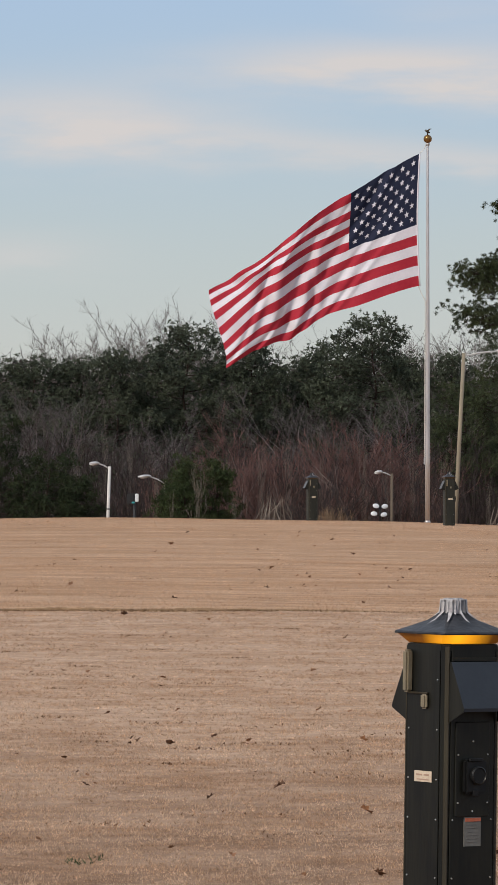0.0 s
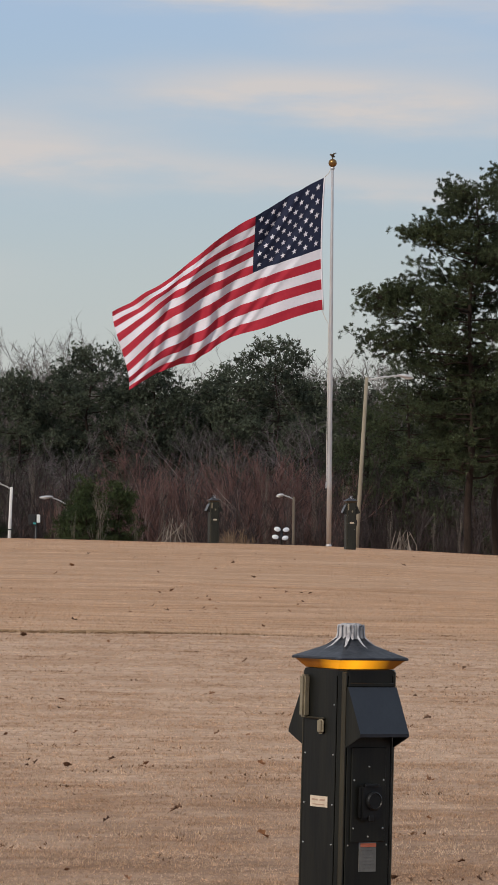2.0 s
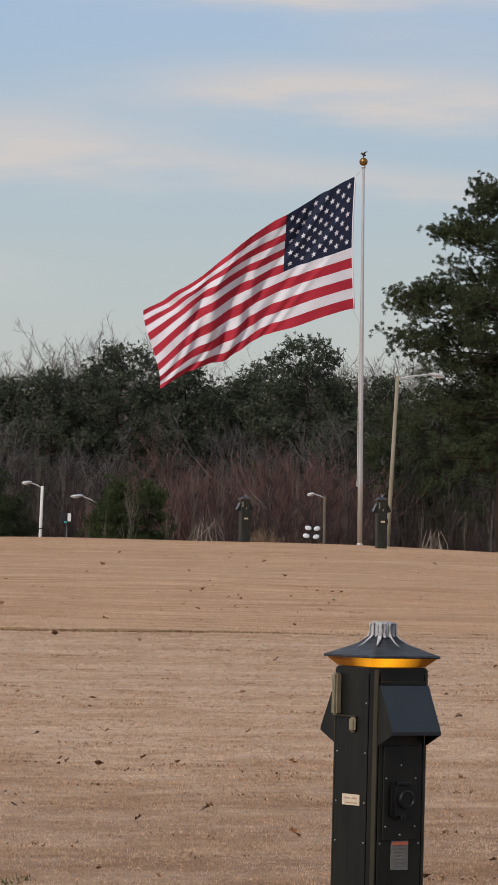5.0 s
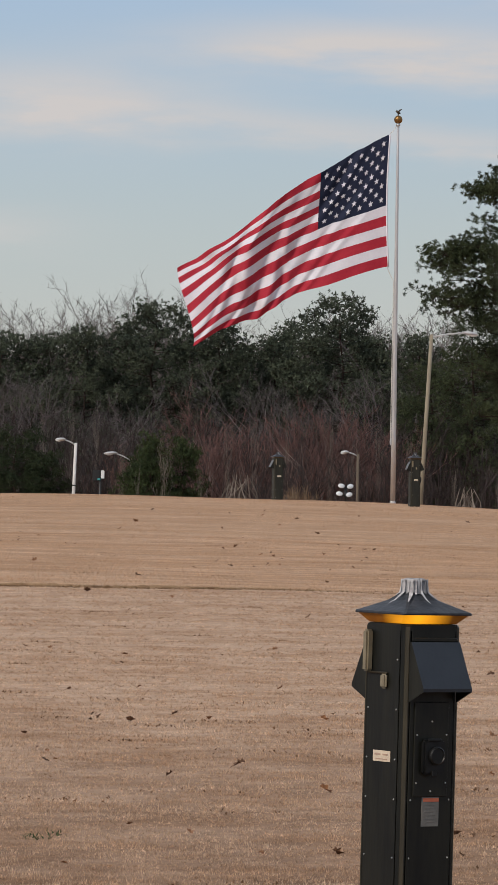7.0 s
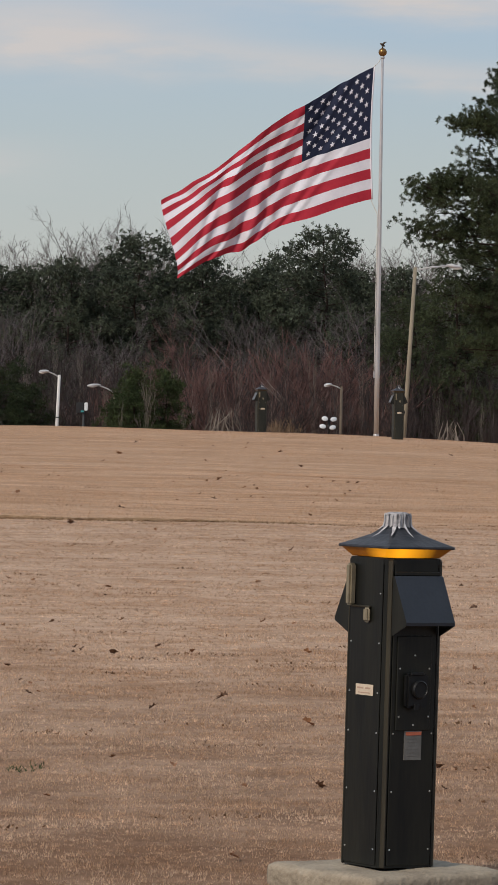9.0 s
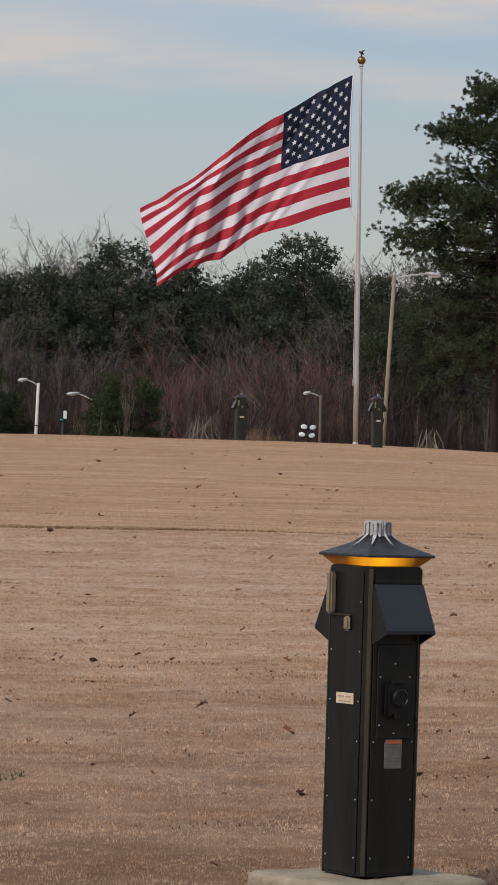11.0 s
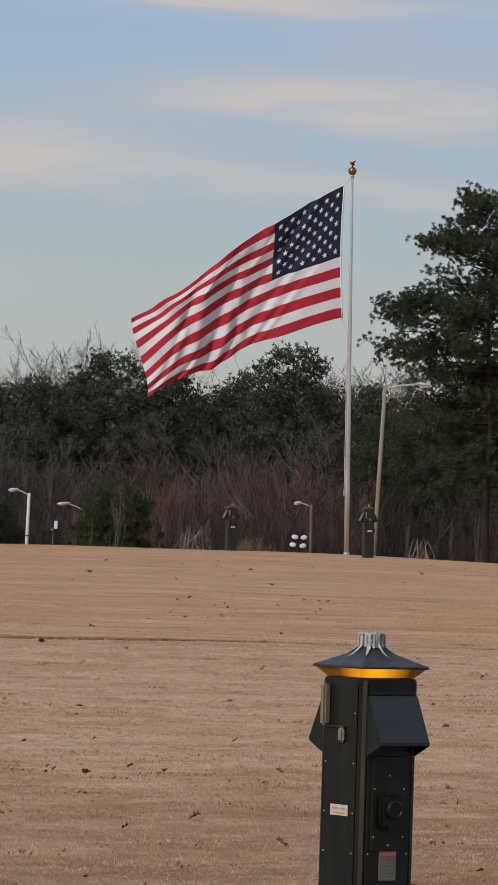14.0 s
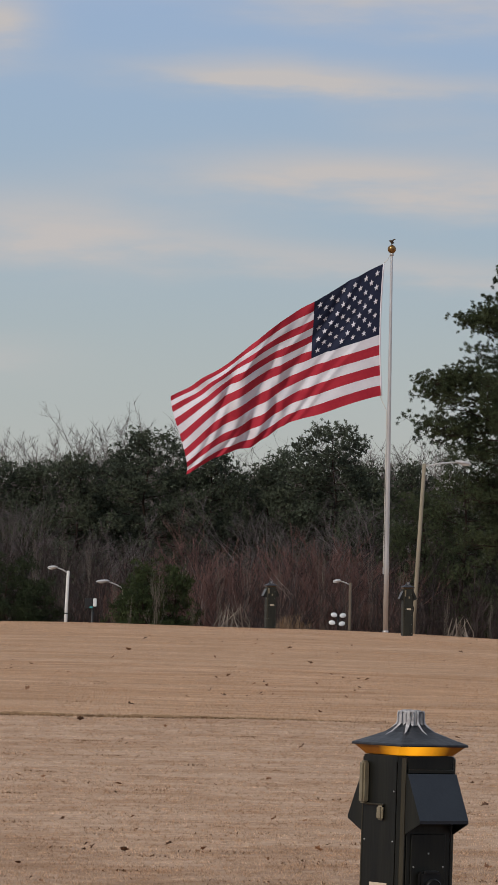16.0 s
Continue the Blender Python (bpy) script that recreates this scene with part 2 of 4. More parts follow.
M_RUBBER = material("black_plastic", (0.004, 0.004, 0.004), (0.009, 0.009, 0.009), 0.45, scale=20, spec=0.3)
M_CONC = material("concrete", (0.20, 0.163, 0.118), (0.36, 0.305, 0.228), 0.92, scale=7, bump=0.8, bump_scale=50)
M_BARK = material("pine_bark", (0.0165, 0.0120, 0.0097), (0.0360, 0.0255, 0.0203), 0.95, scale=3, bump=0.5, bump_scale=8, stretch=(1, 1, 0.3), spec=0.15)
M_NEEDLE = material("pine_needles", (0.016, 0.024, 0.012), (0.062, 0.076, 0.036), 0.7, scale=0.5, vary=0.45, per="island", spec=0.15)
# greyer, lighter needles for the far pines: distance haze mixed into the colour
M_NEEDLE_HAZED = material("hazed_pine_needles", (0.026, 0.034, 0.026), (0.078, 0.092, 0.060), 0.8, scale=0.3, vary=0.45, per="island", spec=0.15)
M_CEDAR = material("cedar_foliage", (0.013, 0.022, 0.011), (0.031, 0.041, 0.018), 0.8, scale=0.6, vary=0.5, per="island", spec=0.15)
M_BUSH = material("evergreen_bush", (0.0184, 0.0310, 0.0126), (0.0483, 0.0644, 0.0253), 0.8, scale=0.6, vary=0.5, per="island", spec=0.15)
M_TWIG = material("grey_twigs", (0.058, 0.050, 0.052), (0.125, 0.110, 0.112), 0.9, scale=0.4, vary=0.35, per="island", spec=0.15)
M_PALE = material("pale_twigs", (0.090, 0.078, 0.074), (0.165, 0.146, 0.138), 0.9, scale=0.4, vary=0.25, per="island")
M_RUST = material("reddish_twigs", (0.085, 0.050, 0.046), (0.175, 0.100, 0.091), 0.9, scale=0.3, vary=0.35, per="island", spec=0.15)
M_STEM = material("pale_stems", (0.110, 0.082, 0.076), (0.210, 0.165, 0.150), 0.9, scale=0.5, vary=0.35, per="island", spec=0.15)
M_BROWN = material("brown_brush", (0.026, 0.021, 0.021), (0.068, 0.054, 0.052), 0.9, scale=0.3, vary=0.4, per="island", spec=0.15)
M_SAP = material("sapling_bark", (0.1040, 0.0896, 0.0760), (0.1920, 0.1680, 0.1440), 0.9, scale=2, spec=0.15)
M_STRAW = material("straw_weeds", (0.10, 0.066, 0.042), (0.19, 0.128, 0.078), 0.9, scale=2, vary=0.3, per="island")
M_BOUGH = material("dead_boughs", (0.10, 0.082, 0.070), (0.24, 0.205, 0.175), 0.9, scale=3, spec=0.15, vary=0.4)
M_DARKWOOD = material("dark_pole_wood", (0.07, 0.054, 0.04), (0.12, 0.095, 0.07), 0.9, scale=4, stretch=(1, 1, 0.15))
M_WOOD = material("weathered_wood", (0.17, 0.145, 0.105), (0.26, 0.225, 0.165), 0.9, scale=4, stretch=(1, 1, 0.15), bump=0.3)
M_PRECAST = material("precast_concrete", (0.46, 0.45, 0.44), (0.58, 0.57, 0.55), 0.85, scale=3)
M_GALV = material("galvanised_steel", (0.36, 0.36, 0.37), (0.50, 0.50, 0.51), 0.45, 0.4, scale=8)
M_LENS = material("frosted_lens", (0.62, 0.64, 0.66), (0.76, 0.78, 0.80), 0.25, scale=10)
M_BLACK = material("black_metal", (0.008, 0.008, 0.009), (0.016, 0.016, 0.018), 0.5, scale=20)
M_TEAL = material("teal_panel", (0.03, 0.22, 0.24), (0.04, 0.30, 0.32), 0.5, scale=20)
M_WHITEBOX = material("white_box", (0.55, 0.58, 0.60), (0.66, 0.69, 0.70), 0.5, scale=20)


def amber_material():
    m = material("amber_lens", (0.26, 0.080, 0.004), (0.40, 0.135, 0.008), 0.3, scale=14, stretch=(1, 1, 0.3))
    b = m.node_tree.nodes["Principled BSDF"]
    b.inputs["Emission Color"].default_value = (1.0, 0.40, 0.012, 1)
    nt = m.node_tree
    tc = nt.nodes.new("ShaderNodeTexCoord")
    far = nt.nodes.new("ShaderNodeVectorMath")
    far.operation = "DISTANCE"
    far.inputs[1].default_value = (-0.065, -0.118, 0.955)
    nt.links.new(tc.outputs["Object"], far.inputs[0])
    mr = nt.nodes.new("ShaderNodeMapRange")
    mr.inputs["From Min"].default_value, mr.inputs["From Max"].default_value = 0.01, 0.13
    mr.inputs["To Min"].default_value, mr.inputs["To Max"].default_value = 1.15, 0.02
    nt.links.new(far.outputs["Value"], mr.inputs[0])
    nt.links.new(mr.outputs[0], b.inputs["Emission Strength"])
    return m


M_AMBER = amber_material()
M_DULLBAND = material("unlit_lens", (0.05, 0.03, 0.012), (0.08, 0.05, 0.02), 0.35, scale=14)


# ---- building helpers ----
def mesh_from(name, verts, faces, mat, smooth=False):
    me = bpy.data.meshes.new(name)
    me.from_pydata(verts, [], faces)
    me.materials.append(mat)
    if smooth:
        me.polygons.foreach_set("use_smooth", [True] * len(me.polygons))
    me.update()
    return me


def part(name, bm, mat, parent=None, label="", smooth=False, at=None):
    """Links a bmesh, or a ready mesh, as one mesh object under a thing or part."""
    if isinstance(bm, bmesh.types.BMesh):
        me = bpy.data.meshes.new(name)
        bm.to_mesh(me)
        bm.free()
        me.materials.append(mat)
        if smooth:
            me.polygons.foreach_set("use_smooth", [True] * len(me.polygons))
    else:
        me = bm
    ob = new(name, me)
    ob.parent = parent
    if at is not None:
        ob.matrix_basis = at
    if label:
        ob["label"] = label
    return ob


def box(sx, sy, sz, at=(0, 0, 0), bevel=0.0, seg=2):
    bm = bmesh.new()
    bmesh.ops.create_cube(bm, size=1, matrix=Matrix.Translation(at) @ Matrix.Diagonal((sx, sy, sz, 1)))
    if bevel:
        bmesh.ops.bevel(bm, geom=bm.edges[:], offset=bevel, segments=seg, affect="EDGES")
    return bm


def prism(outline, axis_from, axis_to, place):
    """A solid from a 2D outline swept between two values of the third axis; place maps (a, b, c) to a point."""
    bm = bmesh.new()
    lo = [bm.verts.new(place(a, b, axis_from)) for a, b in outline]
    hi = [bm.verts.new(place(a, b, axis_to)) for a, b in outline]
    n = len(outline)
    bm.faces.new(lo)
    bm.faces.new(hi[::-1])
    for i in range(n):
        bm.faces.new((lo[i], hi[i], hi[(i + 1) % n], lo[(i + 1) % n]))
    bmesh.ops.recalc_face_normals(bm, faces=bm.faces[:])
    return bm


def lathe(profile, n=24, square=False, turn=0.0):
    """A solid of revolution from (radius, z) pairs."""
    bm = bmesh.new()
    rings = []
    for r, z in profile:
        rings.append([bm.verts.new((r * math.cos(turn + 2 * math.pi * k / n), r * math.sin(turn + 2 * math.pi * k / n), z)) for k in range(n)])
    for p, q in zip(rings, rings[1:]):
        for k in range(n):
            bm.faces.new((p[k], p[(k + 1) % n], q[(k + 1) % n], q[k]))
    bm.faces.new(rings[0][::-1])
    bm.faces.new(rings[-1])
    return bm


def tube(V, F, pts, radii, n=5, cap=True):
    """Adds a tapered tube along pts to the lists V and F."""
    start = len(V)
    for i, p in enumerate(pts):
        p = Vector(p)
        d = (Vector(pts[min(i + 1, len(pts) - 1)]) - Vector(pts[max(i - 1, 0)])).normalized()
        s = d.cross((0, 0, 1) if abs(d.z) < 0.9 else (1, 0, 0)).normalized()
        u = s.cross(d)
        for k in range(n):
            w = 2 * math.pi * k / n
            V.append(tuple(p + (s * math.cos(w) + u * math.sin(w)) * radii[i]))
    for i in range(len(pts) - 1):
        for k in range(n):
            o = start + i * n
            F.append((o + k, o + (k + 1) % n, o + n + (k + 1) % n, o + n + k))
    if cap:
        F.append(tuple(start + k for k in range(n))[::-1])
        F.append(tuple(start + (len(pts) - 1) * n + k for k in range(n)))


def tube_mesh(name, pts, radii, mat, n=8):
    V, F = [], []
    tube(V, F, pts, radii, n)
    return mesh_from(name, V, F, mat, True)


def thing(name, label, category, group="", at=None, kind=""):
    ob = tagged(new(name), label, category, group, kind)
    if at is not None:
        ob.matrix_basis = at
    return ob


# ---- ground ----
PROFILE_Y = [-3000, 0, 12, 14, 15.5, 18, 22, 30, 42.5, 67, 85, 100, 106, 115, 140, 200, 300, 420, 3500]
PROFILE_Z = [-0.02, -0.02, -0.01, 0.0, 0.06, 0.13, 0.18, 0.22, 0.25, 0.355, 0.40, 0.392, 0.352, 0.18, -0.75, -3.0, -6.0, -7.0, -7.0]
LIP = 42.6


def ground_z(x, y):
    z = np.interp(y, PROFILE_Y, PROFILE_Z)
    f = np.clip((y - 20) / 50, 0, 1) * np.clip((400 - y) / 200, 0, 1)
    xc = np.clip(x, -12, 14)
    z = z + f * (-0.0183 * xc - 0.0020 * xc * xc)
    return z + 0.012 * np.sin(0.9 * x + 0.35 * y) * np.clip((y - 25) / 20, 0, 1) * np.clip((180 - y) / 60, 0, 1)


def gz(x, y):
    return float(ground_z(np.float64(x), np.float64(y)))


def build_ground():
    ys = np.concatenate([[-3000, -800, -200, -50, -10, 0, 6, 10], np.arange(12, 30, 0.5), np.arange(30, 120, 1.0), np.arange(120, 420, 10), [500, 800, 1500, 3500]])
    xs = np.concatenate([[-3000, -800, -200, -60, -30], np.arange(-16, 16.1, 0.5), [30, 60, 200, 800, 3000]])
    X, Y = np.meshgrid(xs, ys)
    Z = ground_z(X, Y)
    V = np.stack([X, Y, Z], -1).reshape(-1, 3)
    nx = len(xs)
    F = [(j * nx + i, j * nx + i + 1, (j + 1) * nx + i + 1, (j + 1) * nx + i) for j in range(len(ys) - 1) for i in range(nx - 1)]
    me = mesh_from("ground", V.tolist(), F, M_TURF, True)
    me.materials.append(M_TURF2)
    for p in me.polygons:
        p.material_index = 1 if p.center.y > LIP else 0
    ob = new("ground", me)
    tagged(ob, "dormant tan lawn rising gently to a low crest", "lawn", kind="structure")


build_ground()


def blades(name, y0, y1, density, height, width, seed, label, mat=M_BLADE, tuft=0.0):
    """Upright dry blades strewn over a stretch of the lawn, as one mesh."""
    rng = np.random.default_rng(seed)
    k = 0.072
    count = int(density * k * (y1 * y1 - y0 * y0))
    y = np.sqrt(rng.uniform(y0 * y0, y1 * y1, count))
    x = rng.uniform(-k, k, count) * y
    if tuft:
        own = rng.integers(0, count // 7, count)
        x, y = x[own] + rng.normal(0, tuft, count), np.clip(y[own] + rng.normal(0, tuft, count), y0, y1)
    patch = 0.85 + 0.2 * np.sin(3.7 * x + 0.9 * np.sin(2.8 * y)) * np.sin(5.1 * y + 2 * x)
    h = height * rng.uniform(0.4, 1.15, count) * np.clip(patch, 0.55, 1.2)
    w = width * rng.uniform(0.6, 1.3, count)
    turn = rng.uniform(0, 2 * np.pi, count)
    lean = rng.uniform(0.1, 0.9, count) * h
    way = rng.uniform(0, 2 * np.pi, count)
    z = ground_z(x, y) - 0.004
    c, s = np.cos(turn) * w / 2, np.sin(turn) * w / 2
    P = np.empty((count, 3, 3))
    P[:, 0] = np.stack([x - c, y - s, z], -1)
    P[:, 1] = np.stack([x + c, y + s, z], -1)
    P[:, 2] = np.stack([x + np.cos(way) * lean, y + np.sin(way) * lean, z + h], -1)
    me = bpy.data.meshes.new(name)
    me.vertices.add(count * 3)
    me.vertices.foreach_set("co", P.ravel())
    me.loops.add(count * 3)
    me.loops.foreach_set("vertex_index", np.arange(count * 3, dtype=np.int32))
    me.polygons.add(count)
    me.polygons.foreach_set("loop_start", np.arange(0, count * 3, 3, dtype=np.int32))
    me.materials.append(mat)
    me.update(calc_edges=True)
    tagged(new(name, me), label, "grass", kind="stuff")


blades("short_grass", 13.3, 19, 10500, 0.0175, 0.0040, 1, "short dry tan grass blades on the lawn", tuft=0.0065)
blades("short_grass", 19, 24, 6500, 0.0175, 0.0046, 5, "short dry tan grass blades on the lawn", tuft=0.008)
blades("short_grass", 24, 31, 3000, 0.0170, 0.0058, 6, "short dry tan grass blades farther up the lawn", tuft=0.010)
blades("short_grass", 31, LIP, 1500, 0.0165, 0.0070, 2, "short dry tan grass blades farther up the lawn", tuft=0.010)
blades("short_grass", LIP + 0.1, 62, 900, 0.020, 0.010, 4, "ochre dry grass blades above the ledge", M_BLADE2)
blades("short_grass", 62, 108, 330, 0.018, 0.016, 3, "ochre dry grass blades up to the crest", M_BLADE2)


def thatch_patches():
    """Thin dark spots where the turf is worn, too many and small to count."""
    rng = np.random.default_rng(12)
    n, each = 90, 34
    cy = np.sqrt(rng.uniform(13.8 ** 2, 62 ** 2, n)) * rng.uniform(0.55, 1.0, n)
    cy = np.clip(cy, 14.0, 62)
    cx = rng.uniform(-0.07, 0.07, n) * cy
    size = rng.uniform(0.4, 1.5, n)
    x = (cx[:, None] + rng.normal(0, 0.11, (n, each)) * size[:, None]).ravel()
    y = (cy[:, None] + rng.normal(0, 0.05, (n, each)) * size[:, None]).ravel()
    m = n * each
    z = ground_z(x, y)
    w = rng.uniform(0.003, 0.008, m)
    t = rng.uniform(0, 2 * np.pi, m)
    c, s = np.cos(t) * w, np.sin(t) * w
    P = np.empty((m, 3, 3))
    P[:, 0] = np.stack([x - c, y - s, z + 0.004], -1)
    P[:, 1] = np.stack([x + c, y + s, z + 0.010], -1)
    P[:, 2] = np.stack([x - s * 1.5, y + c * 1.5, z + rng.uniform(0.010, 0.022, m)], -1)
    me = bpy.data.meshes.new("worn_thatch")
    me.from_pydata(P.reshape(-1, 3).tolist(), [], np.arange(m * 3).reshape(-1, 3).tolist())
    me.materials.append(M_THATCH)
    tagged(new("worn_thatch", me), "dark worn spots of thatch in the dry lawn", "thatch", kind="stuff")


thatch_patches()


def turf_edge():
    """A low ragged thatch ledge across the lawn, its shadow line put into the dark colour."""
    rng = random.Random(5)
    V, F = [], []
    n = 260
    for i in range(n + 1):
        x = -4.2 + 8.4 * i / n
        fade = max(0.05, min(1.0, (1.3 - x) / 2.6))
        y = LIP + 0.25 * math.sin(x * 0.7) + 0.12 * math.sin(x * 2.3 + 1)
        h = 0.025 * fade * (0.75 + 0.6 * noise.noise((x * 1.7, 3.1, 0)) + 0.35 * rng.random())
        h = max(h, 0.003)
        z = gz(x, y)
        V += [(x, y - 0.05, z - 0.01), (x, y, z + h), (x, y + 0.04, z + h * 0.8), (x, y + 0.12, z - 0.01)]
        if i:
            o = (i - 1) * 4
            F += [(o + k, o + 4 + k, o + 5 + k, o + 1 + k) for k in range(3)]
    for _ in range(5200):
        x = rng.uniform(-4.2, 4.2)
        fade = max(0.10, min(1.0, (1.6 - x) / 2.8))
        if rng.random() > fade:
            continue
        y = LIP + 0.25 * math.sin(x * 0.7) + 0.12 * math.sin(x * 2.3 + 1) + rng.gauss(-0.04, 0.10)
        z, w, h = gz(x, y), rng.uniform(0.004, 0.011), rng.uniform(0.008, 0.028) * (0.4 + 0.6 * fade)
        o = len(V)
        V += [(x - w, y, z - 0.01), (x + w, y + rng.gauss(0, 0.01), z - 0.01), (x + rng.gauss(0, 0.035), y + rng.gauss(-0.01, 0.02), z + h)]
        F.append((o, o + 1, o + 2))
    tagged(new("turf_edge", mesh_from("turf_edge", V, F, M_LEDGE_SHADE)), "ragged thatch ledge across the lawn, coloured dark for its shadow line", "turf edge", kind="structure")


turf_edge()


def green_sprig(x, y, wide, seed):
    """A few live green blades in the dormant turf."""
    rng = random.Random(seed)
    V, F = [], []
    for _ in range(16):
        px, py = rng.gauss(0, wide), rng.gauss(0, 0.05)
        h, w, a = rng.uniform(0.012, 0.024), rng.uniform(0.002, 0.004), rng.uniform(0, math.pi)
        o = len(V)
        V += [(px - w * math.cos(a), py - w * math.sin(a), 0), (px + w * math.cos(a), py + w * math.sin(a), 0), (px + rng.gauss(0, 0.012), py + rng.gauss(0, 0.012), h)]
        F.append((o, o + 1, o + 2))
    ob = new("grass_sprig", mesh_from("grass_sprig", V, F, M_GREEN))
    ob.matrix_basis = pose(x, y, gz(x, y))
    tagged(ob, "small live green grass sprig in the dry lawn", "grass", "", "stuff")


for k, (dx, dy) in enumerate(((0, 0), (0.05, 0.12), (-0.045, 0.06))):
    green_sprig(-0.80 + dx, 17.3 + dy, 0.018, 1 + k)


# ---- flagpole and flag ----
POLE_X, POLE_Y, POLE_TOP = 2.857, 106.0, EYE + 7.18
POLE_BASE = gz(POLE_X, POLE_Y) - 0.02


def build_flagpole():
    pole = thing("flagpole", "tall pale metal tapered flagpole with a gilt ball on top", "flagpole", at=pose(POLE_X, POLE_Y, POLE_BASE))
    top = POLE_TOP - POLE_BASE
    part("shaft", lathe([(0.056, 0), (0.054, 1.5), (0.046, top * 0.5), (0.036, top * 0.75), (0.027, top - 0.02), (0.024, top)], 20), M_POLE, pole, smooth=True)
    part("collar", lathe([(0.066, 0), (0.066, 0.05), (0.060, 0.06), (0.056, 0.07)], 20), M_POLE, pole, smooth=True)
    part("truck", lathe([(0.03, top - 0.03), (0.045, top - 0.02), (0.045, top + 0.02), (0.02, top + 0.04)], 16), M_GALV, pole, "grey metal truck", smooth=True)
    bm = bmesh.new()
    bmesh.ops.create_uvsphere(bm, u_segments=24, v_segments=16, radius=0.094, matrix=Matrix.Translation((0, 0, top + 0.12)))
    part("ball", bm, M_GOLD, pole, "dull gilt ball", smooth=True)
    # small bird figure with raised wings
    V, F = [], []
    z = top + 0.21
    tube(V, F, [(0.0, 0, z), (-0.005, 0, z + 0.05)], [0.012, 0.02], 6)
    tube(V, F, [(0.05, 0, z + 0.045), (0.02, 0, z + 0.055), (-0.02, 0, z + 0.085), (-0.05, 0, z + 0.10), (-0.065, 0, z + 0.095)], [0.008, 0.028, 0.030, 0.02, 0.006], 8)
    tube(V, F, [(0.0, -0.03, z + 0.08), (0.05, -0.07, z + 0.125), (0.085, -0.08, z + 0.13)], [0.018, 0.014, 0.004], 5)
    tube(V, F, [(0.0, 0.03, z + 0.08), (0.03, 0.07, z + 0.13), (0.06, 0.08, z + 0.14)], [0.018, 0.014, 0.004], 5)
    part("finial", mesh_from("finial", V, F, M_BRONZE, True), None, pole, "small dark bronze bird figure")
    part("cleat", box(0.03, 0.05, 0.16, (-0.07, 0, 1.4), 0.008), M_GALV, pole, "metal rope cleat")
    hx, hz = FLAG_X - POLE_X, FLAG_TOP - POLE_BASE
    V, F = [], []
    tube(V, F, [(-0.03, 0, top), (-0.09, 0, top - 0.12), (hx + 0.01, 0, hz + 0.01)], [0.007] * 3, 5)
    part("halyard", mesh_from("halyard", V, F, M_ROPE), None, pole, "thin pale rope")
    V, F = [], []
    tube(V, F, [(hx - 0.02, 0, hz - 2.95), (hx + 0.02, 0, hz - 3.05), (hx + 0.07, 0, hz - 3.16), (-0.07, 0, hz - 3.24), (-0.055, 0, hz - 3.3), (-0.066, 0, 2.5), (-0.07, 0, 1.42)],
         [0.008] * 7, 5)
    part("halyard", mesh_from("halyard", V, F, M_ROPE), None, pole, "thin pale rope")
    return pole


FLAG_X, FLAG_TOP = 2.67, EYE + 6.97
HOIST, FLY = 2.95, 4.62


# lines along which the cloth is creased: slant, place, width, depth, shift
CREASES = [(0.50, 0.16, 0.040, 0.30, 0.10), (0.34, 0.40, 0.055, 0.34, 0.09), (0.62, -0.06, 0.035, 0.16, 0.05), (0.18, 0.66, 0.050, 0.32, 0.06), (-0.22, 0.90, 0.045, 0.30, -0.05),
           (0.55, 0.32, 0.022, 0.10, 0.02), (-0.35, 0.28, 0.030, 0.09, 0.0), (0.80, -0.30, 0.030, 0.12, 0.02), (0.05, 0.52, 0.025, 0.10, 0.02), (0.42, 0.58, 0.028, 0.13, 0.03)]


def cloth(u, s, front=0.0):
    """A point of the blowing flag: u along the fly from the hoist, s down the hoist, 0 to 1 each."""
    x = -(FLY - 0.30 * s) * (0.84 * u + 0.16 * u * u) - 0.055 * math.sin(math.pi * s) * (1 - u) + 0.09 * u * math.sin(5.2 * s + 4 * u)
    top = 3.14 * u ** 1.02 - 0.34 * math.sin(math.pi * u) + 0.05 * u * math.sin(11 * u)
    low = HOIST + 1.78 * u ** 1.5 + 0.05 * math.sin(8 * u) + 0.05 * u * math.sin(19 * u + 1)
    s2 = s + 0.05 * u * math.sin(2 * math.pi * s + 3 * u)
    z = -(top * (1 - s2) + low * s2) + 0.05 * u * math.sin(13 * u - 5 * s + 0.6)
    grow = min(1.0, 0.10 + 1.7 * u)
    y = -0.5 * u + grow * (0.13 * math.sin(7.2 * u - 3.2 * s + 0.5) + 0.012 * math.sin(43 * u + 17 * s) + 0.010 * math.sin(29 * u - 31 * s))
    for slant, at, wide, deep, shift in CREASES:
        q = (u - slant * s - at) / wide
        bend = q * math.exp(-q * q) * (0.6 + 0.4 * math.sin(5 * s + 9 * at))
        y += grow * 0.78 * deep * bend
        z += grow * shift * bend
    return Vector((x, y - front, z))


def cloth_patch(u0, u1, s0, s1, nu, ns):
    bm = bmesh.new()
    grid = [[bm.verts.new(cloth(u0 + (u1 - u0) * i / nu, s0 + (s1 - s0) * j / ns)) for i in range(nu + 1)] for j in range(ns + 1)]
    for j in range(ns):
        for i in range(nu):
            bm.faces.new((grid[j][i], grid[j][i + 1], grid[j + 1][i + 1], grid[j + 1][i]))
    return bm


